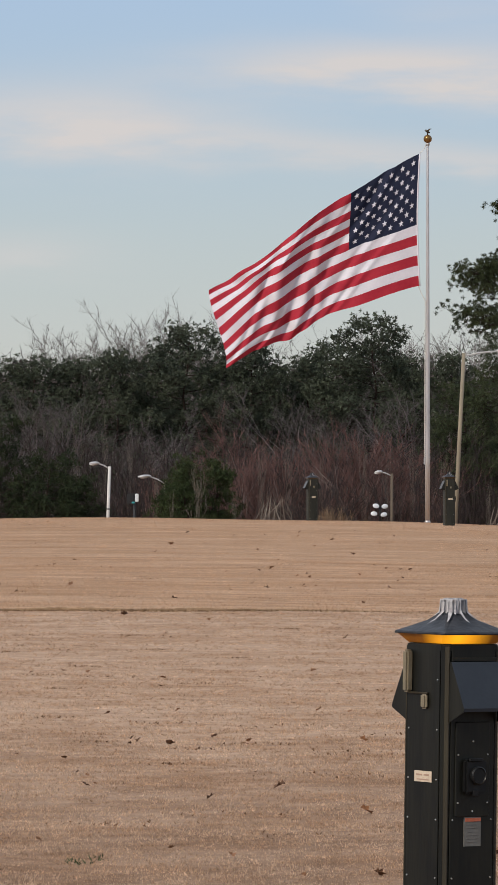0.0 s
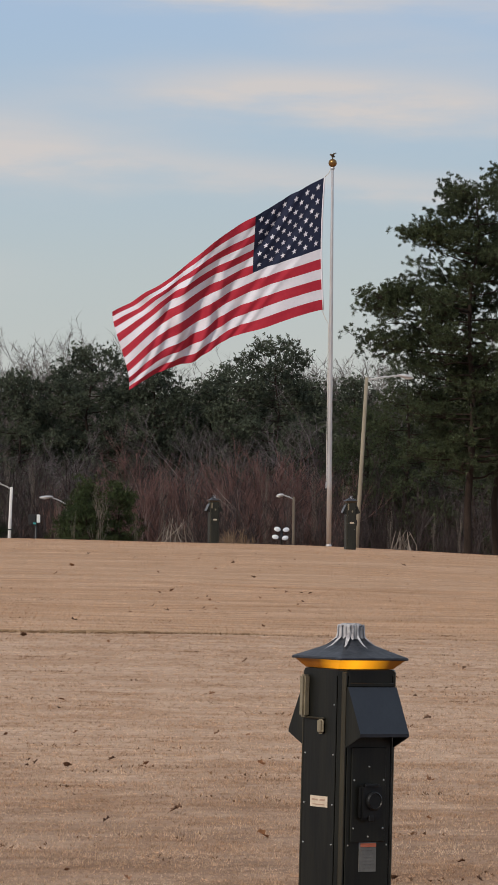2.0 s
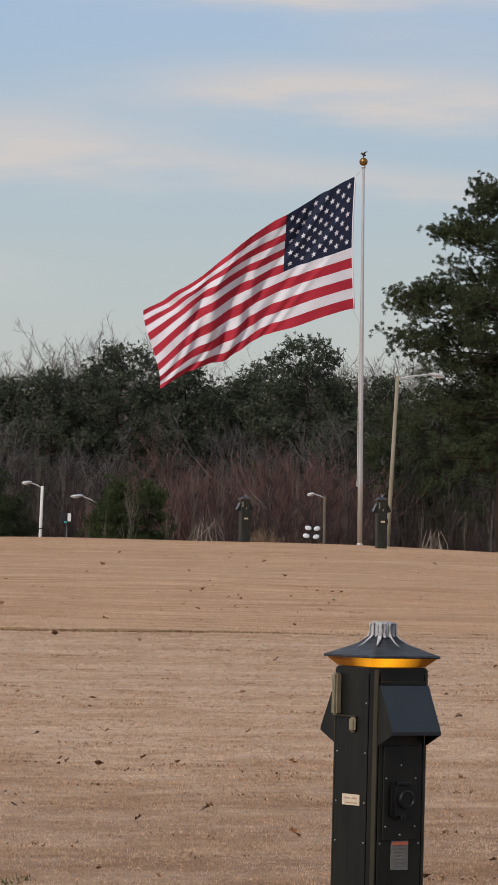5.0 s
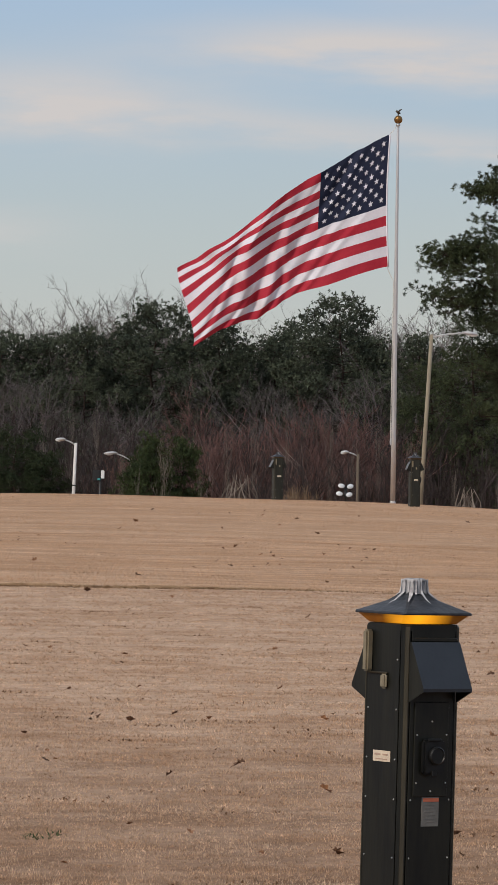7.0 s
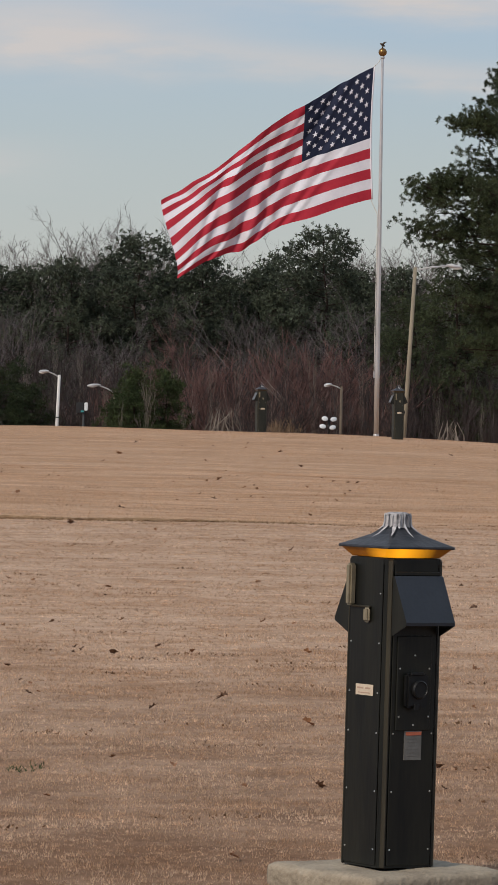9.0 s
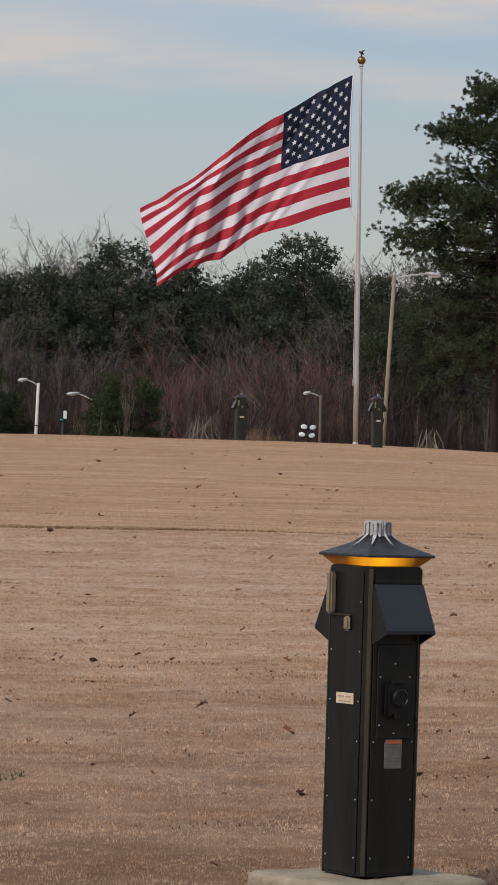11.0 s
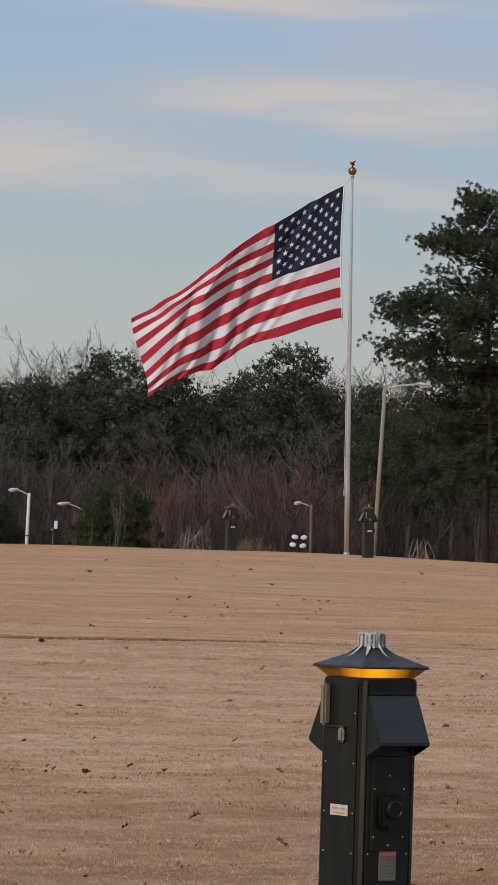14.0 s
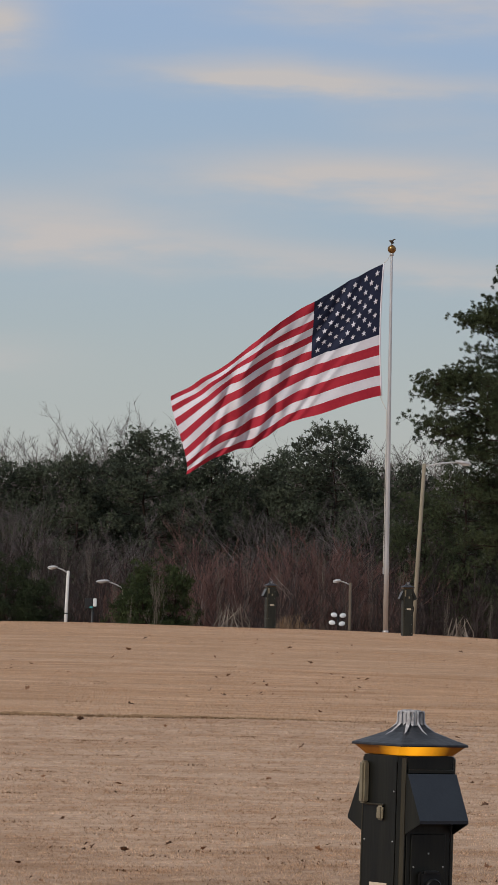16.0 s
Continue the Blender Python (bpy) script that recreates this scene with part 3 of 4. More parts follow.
def build_flag():
    flag = thing("flag", "large red, white and blue striped flag blowing from the pole", "flag", at=pose(FLAG_X, POLE_Y, FLAG_TOP))
    cu, cs = 0.375, 7 / 13
    for i in range(13):
        u0 = cu if i < 7 else 0.0
        part("stripe", cloth_patch(u0, 1.0, i / 13, (i + 1) / 13, 90 if i < 7 else 130, 6), M_WHITE if i % 2 else M_RED, flag, "white cloth stripe" if i % 2 else "red cloth stripe", True)
    canton = part("canton", cloth_patch(0.0, cu, 0.0, cs, 50, 36), M_BLUE, flag, "navy blue canton with white stars", True)
    for row in range(9):
        for col in range(6 if row % 2 == 0 else 5):
            u = cu * ((2 * col + 1 if row % 2 == 0 else 2 * col + 2) / 12)
            s = cs * (row + 1) / 10
            bm = bmesh.new()
            ring = []
            for k in range(10):
                r = 0.026 if k % 2 == 0 else 0.0108
                w = math.pi / 2 + k * math.pi / 5
                ring.append(bm.verts.new(cloth(u + r * math.cos(w) / 1.75, s - r * math.sin(w), 0.022)))
            mid = bm.verts.new(cloth(u, s, 0.024))
            for k in range(10):
                bm.faces.new((mid, ring[k], ring[(k + 1) % 10]))
            part("star", bm, M_WHITE, canton)
    V, F = [], []
    tube(V, F, [cloth(0, k / 12) + Vector((0.012, 0, 0)) for k in range(13)], [0.02] * 13, 6)
    part("header", mesh_from("header", V, F, M_WHITE, True), None, flag, "white canvas header")


build_flagpole()
build_flag()


# ---- power pedestals ----
def build_pedestal():
    ped = thing("power_pedestal", "black-green metal power pedestal with glowing amber band on concrete", "power pedestal", "power pedestals")
    a, c = 0.1055, 0.0215
    octagon = [(-a + c, -a), (a - c, -a), (a, -a + c), (a, a - c), (a - c, a), (-a + c, a), (-a, a - c), (-a, -a + c)]
    inner = [(x * 0.965, y * 0.965) for x, y in octagon]
    part("post", prism(inner, 0.004, 0.938, lambda p, q, r: (p, q, r)), M_PED, ped)
    # flat side panels and olive corner extrusions
    w = a - c
    for k in range(4):
        turn = Matrix.Rotation(math.pi / 2 * k, 4, "Z")
        bm = box(2 * w - 0.006, 0.006, 0.925, (0, -a + 0.001, 0.475), 0.0015, 1)
        bmesh.ops.transform(bm, matrix=turn, verts=bm.verts[:])
        panel = part("side_panel", bm, M_PED, ped)
        bm = box(0.0285, 0.006, 0.932, (0, 0, 0.470), 0.002, 1)
        m = turn @ Matrix.Translation((-a + c / 2, -a + c / 2, 0)) @ Matrix.Rotation(math.radians(-45), 4, "Z")
        bmesh.ops.transform(bm, matrix=m, verts=bm.verts[:])
        strip = part("corner_strip", bm, M_PED, ped, "dark metal corner strip")
        bm = box(0.0150, 0.005, 0.925, (0.0055, -0.0035, 0.468), 0.002, 1)
        bmesh.ops.transform(bm, matrix=m, verts=bm.verts[:])
        part("bead", bm, M_CHAMFER, strip, "olive metal bead")
        for sx in (-1, 1):
            for z in (0.06, 0.235, 0.41, 0.53, 0.68, 0.83):
                if k == 0 and z > 0.45:
                    continue
                bm = bmesh.new()
                bmesh.ops.create_icosphere(bm, subdivisions=1, radius=0.0034, matrix=turn @ Matrix.Translation((sx * (w - 0.012), -a - 0.002, z)))
                part("rivet", bm, M_RIVET, panel)
    # amber light band under the cap
    low = [(x * 0.985, y * 0.985, 0.9395) for x, y in octagon]
    t, k = 0.1225, 0.006
    high = [(x, y, 0.966) for x, y in ((-t + k, -t), (t - k, -t), (t, -t + k), (t, t - k), (t - k, t), (-t + k, t), (-t, t - k), (-t, -t + k))]
    V = low + high
    F = [(i, (i + 1) % 8, 8 + (i + 1) % 8, 8 + i) for i in range(8)] + [tuple(range(8))[::-1], tuple(range(8, 16))]
    part("light_band", mesh_from("light_band", V, F, M_AMBER), None, ped, "glowing amber plastic light band")
    # square cap, slightly concave
    bm = bmesh.new()
    rings = []
    for h, z in ((0.1275, 0.966), (0.1285, 0.970), (0.1265, 0.974), (0.094, 0.9895), (0.062, 1.008), (0.044, 1.023), (0.036, 1.034)):
        k = min(0.35 * h, 0.004 + max(0, 0.1 - h) * 0.35)
        rings.append([bm.verts.new((x, y, z)) for x, y in ((-h + k, -h), (h - k, -h), (h, -h + k), (h, h - k), (h - k, h), (-h + k, h), (-h, h - k), (-h, -h + k))])
    for p, q in zip(rings, rings[1:]):
        for k in range(8):
            bm.faces.new((p[k], p[(k + 1) % 8], q[(k + 1) % 8], q[k]))
    bm.faces.new(rings[0][::-1])
    bm.faces.new(rings[-1])
    cap = part("cap", bm, M_CAP, ped, "dark grey weathered metal cap")
    # fluted finial
    n = 32
    bm = bmesh.new()
    rings = []
    for r, z in ((0.044, 1.028), (0.042, 1.036), (0.041, 1.062), (0.039, 1.069), (0.026, 1.075)):
        rings.append([bm.verts.new(((r - (0.006 if k % 4 < 2 and z < 1.066 else 0)) * math.cos(2 * math.pi * k / n), (r - (0.006 if k % 4 < 2 and z < 1.066 else 0)) * math.sin(2 * math.pi * k / n), z)) for k in range(n)])
    for p, q in zip(rings, rings[1:]):
        for k in range(n):
            bm.faces.new((p[k], p[(k + 1) % n], q[(k + 1) % n], q[k]))
    bm.faces.new(rings[-1])
    part("finial", bm, M_FINIAL, cap, "fluted finial streaked white")
    # pale droppings that ran down finial and cap
    rng = random.Random(11)
    for w0, length, wide in ((-2.98, 0.062, 0.008), (-2.36, 0.050, 0.010), (-2.1, 0.010, 0.006), (-1.70, 0.056, 0.008), (-3.35, 0.02, 0.008), (-1.1, 0.03, 0.009)):
        V, F = [], []
        rows = [(0.0405, 1.070, 1.0), (0.0430, 1.062, 0.7), (0.0432, 1.050, 0.6), (0.0445, 1.036, 0.9), (0.0475, 1.029, 1.2), (0.0475 + length * 0.5, 1.029 - length * 0.34, 0.8), (0.0475 + length, 1.029 - length * 0.54, 0.15)]
        for r, z, k in rows:
            r += 0.0008
            d = wide * k / r / 2 * rng.uniform(0.8, 1.2)
            sq = 1.0 if r < 0.041 else 1.0 / max(abs(math.cos(w0 + 0.0)), abs(math.sin(w0))) ** 0.35
            V += [(r * sq * math.cos(w0 - d), r * sq * math.sin(w0 - d), z + 0.0025), (r * sq * math.cos(w0 + d), r * sq * math.sin(w0 + d), z + 0.0025)]
        for i in range(len(rows) - 1):
            F.append((2 * i, 2 * i + 1, 2 * i + 3, 2 * i + 2))
        part("dropping", mesh_from("dropping", V, F, M_DROP), None, cap, "pale dried streak")
    # two sloping hoods, front and back
    for k in (0, 2):
        turn = Matrix.Rotation(math.pi / 2 * k, 4, "Z")
        side = [(-a - 0.004, 0.885), (-a - 0.012, 0.885), (-a - 0.079, 0.748), (-a - 0.079, 0.738), (-a - 0.004, 0.703)]
        bm = prism(side, -0.091, 0.091, lambda p, q, r: (r, p, q))
        under = [f for f in bm.faces if f.normal.z < -0.5 or f.normal.y > 0.9]
        bmesh.ops.delete(bm, geom=under, context="FACES_ONLY")
        bmesh.ops.solidify(bm, geom=bm.faces[:], thickness=0.003)
        bm.normal_update()
        # side cheeks switch to the darker body paint, which stands in for their shade
        for f in bm.faces:
            f.material_index = 1 if abs(f.normal.x) > 0.9 else 0
        bmesh.ops.transform(bm, matrix=turn, verts=bm.verts[:])
        hood = part("hood", bm, M_HOOD, ped, "sloping dark metal weather hood")
        hood.data.materials.append(M_PED)
        bm = box(0.170, 0.006, 0.012, (0, -a - 0.006, 0.892), 0.002, 1)
        bmesh.ops.transform(bm, matrix=turn, verts=bm.verts[:])
        part("hinge", bm, M_PED, hood)
    # front socket plate, socket, labels
    plate = part("socket_plate", box(0.128, 0.006, 0.285, (-0.002, -a - 0.004, 0.562), 0.002, 1), M_PED, ped)
    for sx, z in ((-0.055, 0.60), (0.055, 0.60), (-0.055, 0.455), (0.055, 0.455), (0.0, 0.64), (0.0, 0.43), (-0.015, 0.58), (0.015, 0.58)):
        bm = bmesh.new()
        bmesh.ops.create_icosphere(bm, subdivisions=1, radius=0.0034, matrix=Matrix.Translation((-0.002 + sx, -a - 0.008, z + 0.006)))
        part("rivet", bm, M_RIVET, plate)
    socket = part("socket_cover", box(0.080, 0.022, 0.104, (-0.002, -a - 0.016, 0.540), 0.006), M_RUBBER, ped, "black weatherproof socket cover")
    bm = lathe([(0.027, 0), (0.028, 0.010), (0.024, 0.014), (0.022, 0.011), (0.002, 0.011)], 24)
    bmesh.ops.transform(bm, matrix=Matrix.Translation((0.001, -a - 0.026, 0.544)) @ Matrix.Rotation(math.pi / 2, 4, "X"), verts=bm.verts[:])
    part("socket_lid", bm, M_RUBBER, socket)
    part("latch", box(0.018, 0.008, 0.018, (-0.006, -a - 0.028, 0.491), 0.002, 1), M_RUBBER, socket)
    part("hinge", box(0.05, 0.008, 0.010, (-0.006, -a - 0.028, 0.591), 0.002, 1), M_RUBBER, socket)
    lab = part("rating_label", box(0.064, 0.0016, 0.088, (0.002, -a - 0.003, 0.374)), M_PLATE, ped, "grey rating label with orange-red header")
    part("print", box(0.058, 0.001, 0.011, (0.004, -a - 0.0042, 0.410)), M_PRINT, lab, "orange-red header bar")
    for i in range(6):
        part("print", box(0.046 - 0.006 * (i % 3), 0.001, 0.0028, (-0.002, -a - 0.0042, 0.396 - 0.0105 * i)), M_INK, lab, "grey unreadable print")
    # left face: label, latch plate and hasp
    lab = part("warning_label", box(0.0016, 0.088, 0.033, (-a - 0.0032, -0.006, 0.537)), M_LABEL, ped, "cream warning label with red print")
    for i, (dy, wd) in enumerate(((-0.024, 0.026), (0.014, 0.03), (-0.006, 0.06))):
        part("print", box(0.001, wd, 0.005 if i < 2 else 0.003, (-a - 0.0043, dy, 0.542 if i < 2 else 0.528)), M_FADED, lab, "faded red print")
    latch = part("latch_plate", box(0.026, 0.026, 0.128, (-a - 0.012, 0.068, 0.853), 0.006), M_HANDLE, ped, "weathered olive latch plate")
    part("arm", box(0.008, 0.100, 0.006, (-a - 0.007, 0.022, 0.788), 0.002, 1), M_CHAMFER, latch)
    part("hasp", box(0.013, 0.030, 0.046, (-a - 0.009, -0.014, 0.764), 0.006, 3), M_HANDLE, latch, "weathered olive hasp")
    # edge collar below the light band
    part("collar", prism([(x * 1.015, y * 1.015) for x, y in octagon], 0.918, 0.935, lambda p, q, r: (p, q, r)), M_PED, ped)
    return ped


def build_pad(x, y, z, turn):
    bm = box(0.53, 0.53, 0.16, (0, 0, -0.08))
    bmesh.ops.subdivide_edges(bm, edges=bm.edges[:], cuts=23, use_grid_fill=True)
    for v in bm.verts:
        # worn, rounded edges
        over = Vector((max(0, abs(v.co.x) - 0.243), max(0, abs(v.co.y) - 0.243), max(0, v.co.z + 0.022)))
        if over.length > 0.022:
            keep = over.normalized() * 0.022
            v.co -= Vector((math.copysign(over.x - keep.x, v.co.x), math.copysign(over.y - keep.y, v.co.y), over.z - keep.z))
    for v in bm.verts:
        n = noise.noise_vector(v.co * 7) * 0.006 + noise.noise_vector(v.co * 33) * 0.0022
        v.co += n
    pad = part("concrete_pad", bm, M_CONC, smooth=True)
    pad.matrix_basis = pose(x, y, z, 0, 0, turn)
    return tagged(pad, "rough weathered square concrete pad in the lawn", "concrete pad", "pedestal pads")


PED_X, PED_Y, PED_Z = 0.443, 14.4, EYE - 1.475
pedestal = build_pedestal()
pedestal.matrix_basis = pose(PED_X, PED_Y, PED_Z, 0, 1.0, 34.5)
build_pad(PED_X, PED_Y, PED_Z, 36)
for x, y, turn, tall in ((0.28, 106.0, 106, 1.0), (3.13, 99.5, 102, 1.06)):
    z = gz(x, y)
    far_ped = tagged(copy_thing(pedestal, pose(x, y, z - 0.01, 0, 0, turn) @ Matrix.Diagonal((1, 1, tall, 1))), "dark green metal power pedestal on the crest, unlit band", "power pedestal")
    for o in far_ped.children_recursive:
        if o.name.split(".")[0] in ("post", "side_panel", "collar", "corner_strip"):
            o.data = o.data.copy()
            o.data.materials[0] = M_PEDFAR
        if o.name.split(".")[0] in ("hood", "finial"):
            o.data = o.data.copy()
            o.data.materials[0] = M_SKYHOOD if o.name.startswith("hood") else M_CAP
        if o.name.startswith("light_band"):
            o.data = o.data.copy()
            o.data.materials[0] = M_DULLBAND
            o["label"] = "unlit brown plastic light band"


# ---- woods beyond the crest ----
def needle_tuft(V, F, p, axis, rng, count, length, width):
    """A round spray of thin pointed needles about a shoot tip."""
    for _ in range(count):
        d = Vector((rng.gauss(0, 1), rng.gauss(0, 1), rng.gauss(0, 1))).normalized() + axis * 0.35
        d.normalize()
        s = d.cross(Vector((rng.gauss(0, 1), rng.gauss(0, 1), rng.gauss(0, 1)))).normalized() * width * rng.uniform(0.7, 1.2)
        m = p + d * length * 0.35
        o = len(V)
        V += [tuple(m + s), tuple(p + d * length * rng.uniform(0.75, 1.1)), tuple(p - s * 0.5)]
        F.append((o, o + 1, o + 2))


def pine_meshes(seed, height, crown_from, radius, limbs, shoots, tufts, needles, length, width, clump, trunk_r, lean=0.0, reaching=()):
    """Trunk with limbs, and needle crown, of a pine. radius(h) gives the reach of the limbs at a height from 0 to 1; reaching lists single limbs by height, bearing and length."""
    rng = random.Random(seed)
    LV, LF, NV, NF = [], [], [], []
    bend = [rng.uniform(-0.18, 0.18) for _ in range(9)]
    spine = [Vector((lean * k / 8 + bend[k] * (k > 0), bend[-k] * (k > 0), height * k / 8)) for k in range(9)]
    tube(LV, LF, spine, [trunk_r * (1 - 0.11 * k) for k in range(9)], 9)

    def on_spine(h):
        k = min(7, int(h * 8))
        return spine[k].lerp(spine[k + 1], h * 8 - k)

    for i in range(limbs + len(reaching)):
        h = crown_from + (0.985 - crown_from) * (i + rng.random()) / limbs
        w = i * 2.4 + rng.uniform(-0.6, 0.6)
        if i < limbs:
            reach = radius(h) * rng.uniform(0.6, 1.06)
        else:
            h, w, reach = reaching[i - limbs]
        base = on_spine(h)
        rise = rng.uniform(-0.05, 0.3) + 0.6 * max(0, h - 0.65)
        d = Vector((math.cos(w), math.sin(w), 0))
        pts = [base + d * reach * q + Vector((0, 0, reach * rise * q ** 1.5)) + Vector((rng.gauss(0, 1), rng.gauss(0, 1), rng.gauss(0, 1))) * 0.05 * reach * q for q in (0, 0.3, 0.6, 0.85, 1)]
        r0 = trunk_r * 0.36 * (1.1 - h * 0.75)
        tube(LV, LF, pts, [r0, r0 * 0.75, r0 * 0.5, r0 * 0.32, r0 * 0.15], 5, False)
        n = max(3, int(shoots * (0.3 + reach / 4.5)))
        for j in range(n):
            q = 1.0 if j == 0 else 0.3 + 0.7 * rng.random() ** 0.8
            k = min(3, int(q * 3.999))
            along = pts[k].lerp(pts[k + 1], min(1.0, q * 4 - k))
            out = (Vector((rng.gauss(0, 0.8), rng.gauss(0, 0.8), rng.gauss(0.55, 0.6))) + d * 0.4).normalized()
            tip = along + out * rng.uniform(0.3, 0.9) * (0.45 + reach * 0.14)
            tube(LV, LF, [along, along.lerp(tip, 0.6), tip], [r0 * 0.30, r0 * 0.2, r0 * 0.1], 3, False)
            axis = (tip - along).normalized()
            size = clump * rng.uniform(0.65, 1.25)
            for _ in range(max(3, int(tufts * size * size / clump / clump))):
                off = Vector((rng.gauss(0, 1), rng.gauss(0, 1), rng.gauss(0.15, 0.62))).normalized() * size * rng.uniform(0.35, 1.0)
                off.z *= 0.8
                end = tip + off
                o = len(LV)
                LV += [tuple(tip - axis * 0.1 + Vector((0, 0, r0 * 0.12))), tuple(tip - axis * 0.1 - Vector((0, 0, r0 * 0.12))), tuple(end)]
                LF.append((o, o + 1, o + 2))
                needle_tuft(NV, NF, end, (off.normalized() + Vector((0, 0, 0.5))).normalized(), rng, needles, length, width)
    return (LV, LF), (NV, NF)


def pine(label, mats, at, group="pines", **shape):
    t = thing("pine_tree", label, "tree", group, at)
    trunk, crown = pine_meshes(**shape)
    part("trunk", mesh_from("trunk", *trunk, mats[0], True), None, t, "dark pine trunk and limbs")
    part("crown", mesh_from("crown", *crown, mats[1]), None, t, "clumped green needles")
    return t


def branch(V, F, rng, p, d, length, r, level, spread, twig, droop, stems=None):
    pts, q = [p], p
    steps = 3 if level > 1 else 2
    for k in range(steps):
        d = (d + Vector((rng.gauss(0, 1), rng.gauss(0, 1), rng.gauss(0, 1))) * 0.09 + Vector((0, 0, droop))).normalized()
        q = q + d * length / steps
        pts.append(q)
    tube(*(stems if stems and level > 1 else (V, F)), pts, [r, r * 0.86, r * 0.72, r * 0.58] if level > 1 else [r, r * 0.8, r * 0.6], 5 if level > 2 else 3, False)
    if level == 0:
        for _ in range(7):
            a = pts[0].lerp(pts[-1], rng.uniform(0.0, 1.0))
            e = a + (d + Vector((rng.gauss(0, 1), rng.gauss(0, 1), rng.gauss(0.3, 0.8))) * 0.62).normalized() * length * rng.uniform(0.35, 0.8)
            s = Vector((rng.gauss(0, 1), rng.gauss(0, 1), 0)).normalized() * twig
            o = len(V)
            V += [tuple(a - s), tuple(a + s), tuple(e)]
            F.append((o, o + 1, o + 2))
        return
    for k in range(rng.randint(2, 3) + (level > 2)):
        a = pts[-2].lerp(pts[-1], rng.random()) if k else pts[-1]
        if k > 1:
            a = pts[0].lerp(pts[-1], rng.uniform(0.35, 0.8))
        e = (d + Vector((rng.gauss(0, 1), rng.gauss(0, 1), rng.gauss(0, 0.6))) * spread).normalized()
        branch(V, F, rng, a, e, length * rng.uniform(0.6, 0.82), max(r * rng.uniform(0.5, 0.66), twig), level - 1, spread, twig, droop, stems)


def bare_tree(label, mat, at, seed, height, levels=5, spread=0.5, twig=0.012, r=0.16, droop=0.05, name="bare_tree", group="bare trees", fork=0.33):
    rng = random.Random(seed)
    t = thing(name, label, "tree", group, at)
    V, F, TV, TF = [], [], [], []
    top = Vector((rng.gauss(0, 0.03), rng.gauss(0, 0.03), fork)) * height
    pts = [Vector((0, 0, 0)), top * 0.5 + Vector((rng.gauss(0, 0.1), 0, 0)), top]
    for k in range(4):
        d = (Vector((0, 0, 1)) + Vector((rng.gauss(0, 1), rng.gauss(0, 1), 0)) * spread * 0.6).normalized()
        branch(V, F, rng, pts[1].lerp(top, 1.0 if k < 2 else rng.random()), d, height * 0.24 * rng.uniform(0.8, 1.15), r * 0.5, levels - 1, spread, twig, droop)
    k = height / sorted(v[2] for v in V)[int(len(V) * 0.993)]
    V = [(x * k, y * k, z * k) for x, y, z in V]
    tube(TV, TF, [p * k for p in pts], [r, r * 0.85, r * 0.7], 8)
    part("trunk", mesh_from("trunk", TV, TF, mat, True), None, t)
    part("crown", mesh_from("crown", V, F, mat), None, t, "bare leafless twigs")
    return t


def shrub(label, mat, at, seed, height, width, stems=12, levels=3, twig=0.012, name="bare_shrub", group="bare shrubs", category="shrub", spread=0.34, thick=0.035, flare=0.35, stem_mat=None):
    """Slim stems from one foot, fanning out and branching into fine twigs."""
    rng = random.Random(seed)
    t = thing(name, label, category, group, at)
    V, F, SV, SF = [], [], [], []
    for _ in range(stems):
        w, q = rng.uniform(0, 2 * math.pi), rng.random() ** 0.6
        foot = Vector((math.cos(w), math.sin(w), 0)) * q * width * 0.4
        d = (Vector((math.cos(w) * q * flare, math.sin(w) * q * flare, 1)) + Vector((rng.gauss(0, 0.12), rng.gauss(0, 0.12), 0))).normalized()
        branch(V, F, rng, foot, d, height * rng.uniform(0.24, 0.42), thick * rng.uniform(0.7, 1.3), levels, spread, twig, 0.07, (SV, SF) if stem_mat else None)
    k = height / max(v[2] for v in V)
    part("crown", mesh_from("crown", [(x * k, y * k, z * k) for x, y, z in V], F, mat), None, t)
    if stem_mat:
        part("stem", mesh_from("stem", [(x * k, y * k, z * k) for x, y, z in SV], SF, stem_mat, True), None, t, "paler slim stems")
    return t


def bushy(label, mat, at, seed, height, width, name, group, category):
    """A ragged evergreen with foliage to the ground."""
    t = thing(name, label, category, group, at)
    trunk, crown = pine_meshes(seed=seed, height=height, crown_from=0.04, radius=lambda h: width / 2 * (1.1 - 0.75 * h ** 1.6), limbs=56, shoots=8, tufts=12, needles=9, length=0.20, width=0.026, clump=0.42, trunk_r=0.1)
    part("trunk", mesh_from("trunk", *trunk, M_BARK), None, t)
    part("foliage", mesh_from("foliage", *crown, mat), None, t)
    return t


def stand(x, y, scale=1.0, turn=0.0, tall=1.0):
    return pose(x, y, gz(x, y) - 0.05, 0, 0, turn) @ Matrix.Diagonal((scale, scale, scale * tall, 1))


def below(x, y):
    """How far the ground at a spot lies under the eye."""
    return EYE - gz(x, y)


# two large pines close behind the crest
BIG = dict(limbs=62, shoots=13, tufts=13, needles=26, length=0.150, width=0.021, clump=0.60)
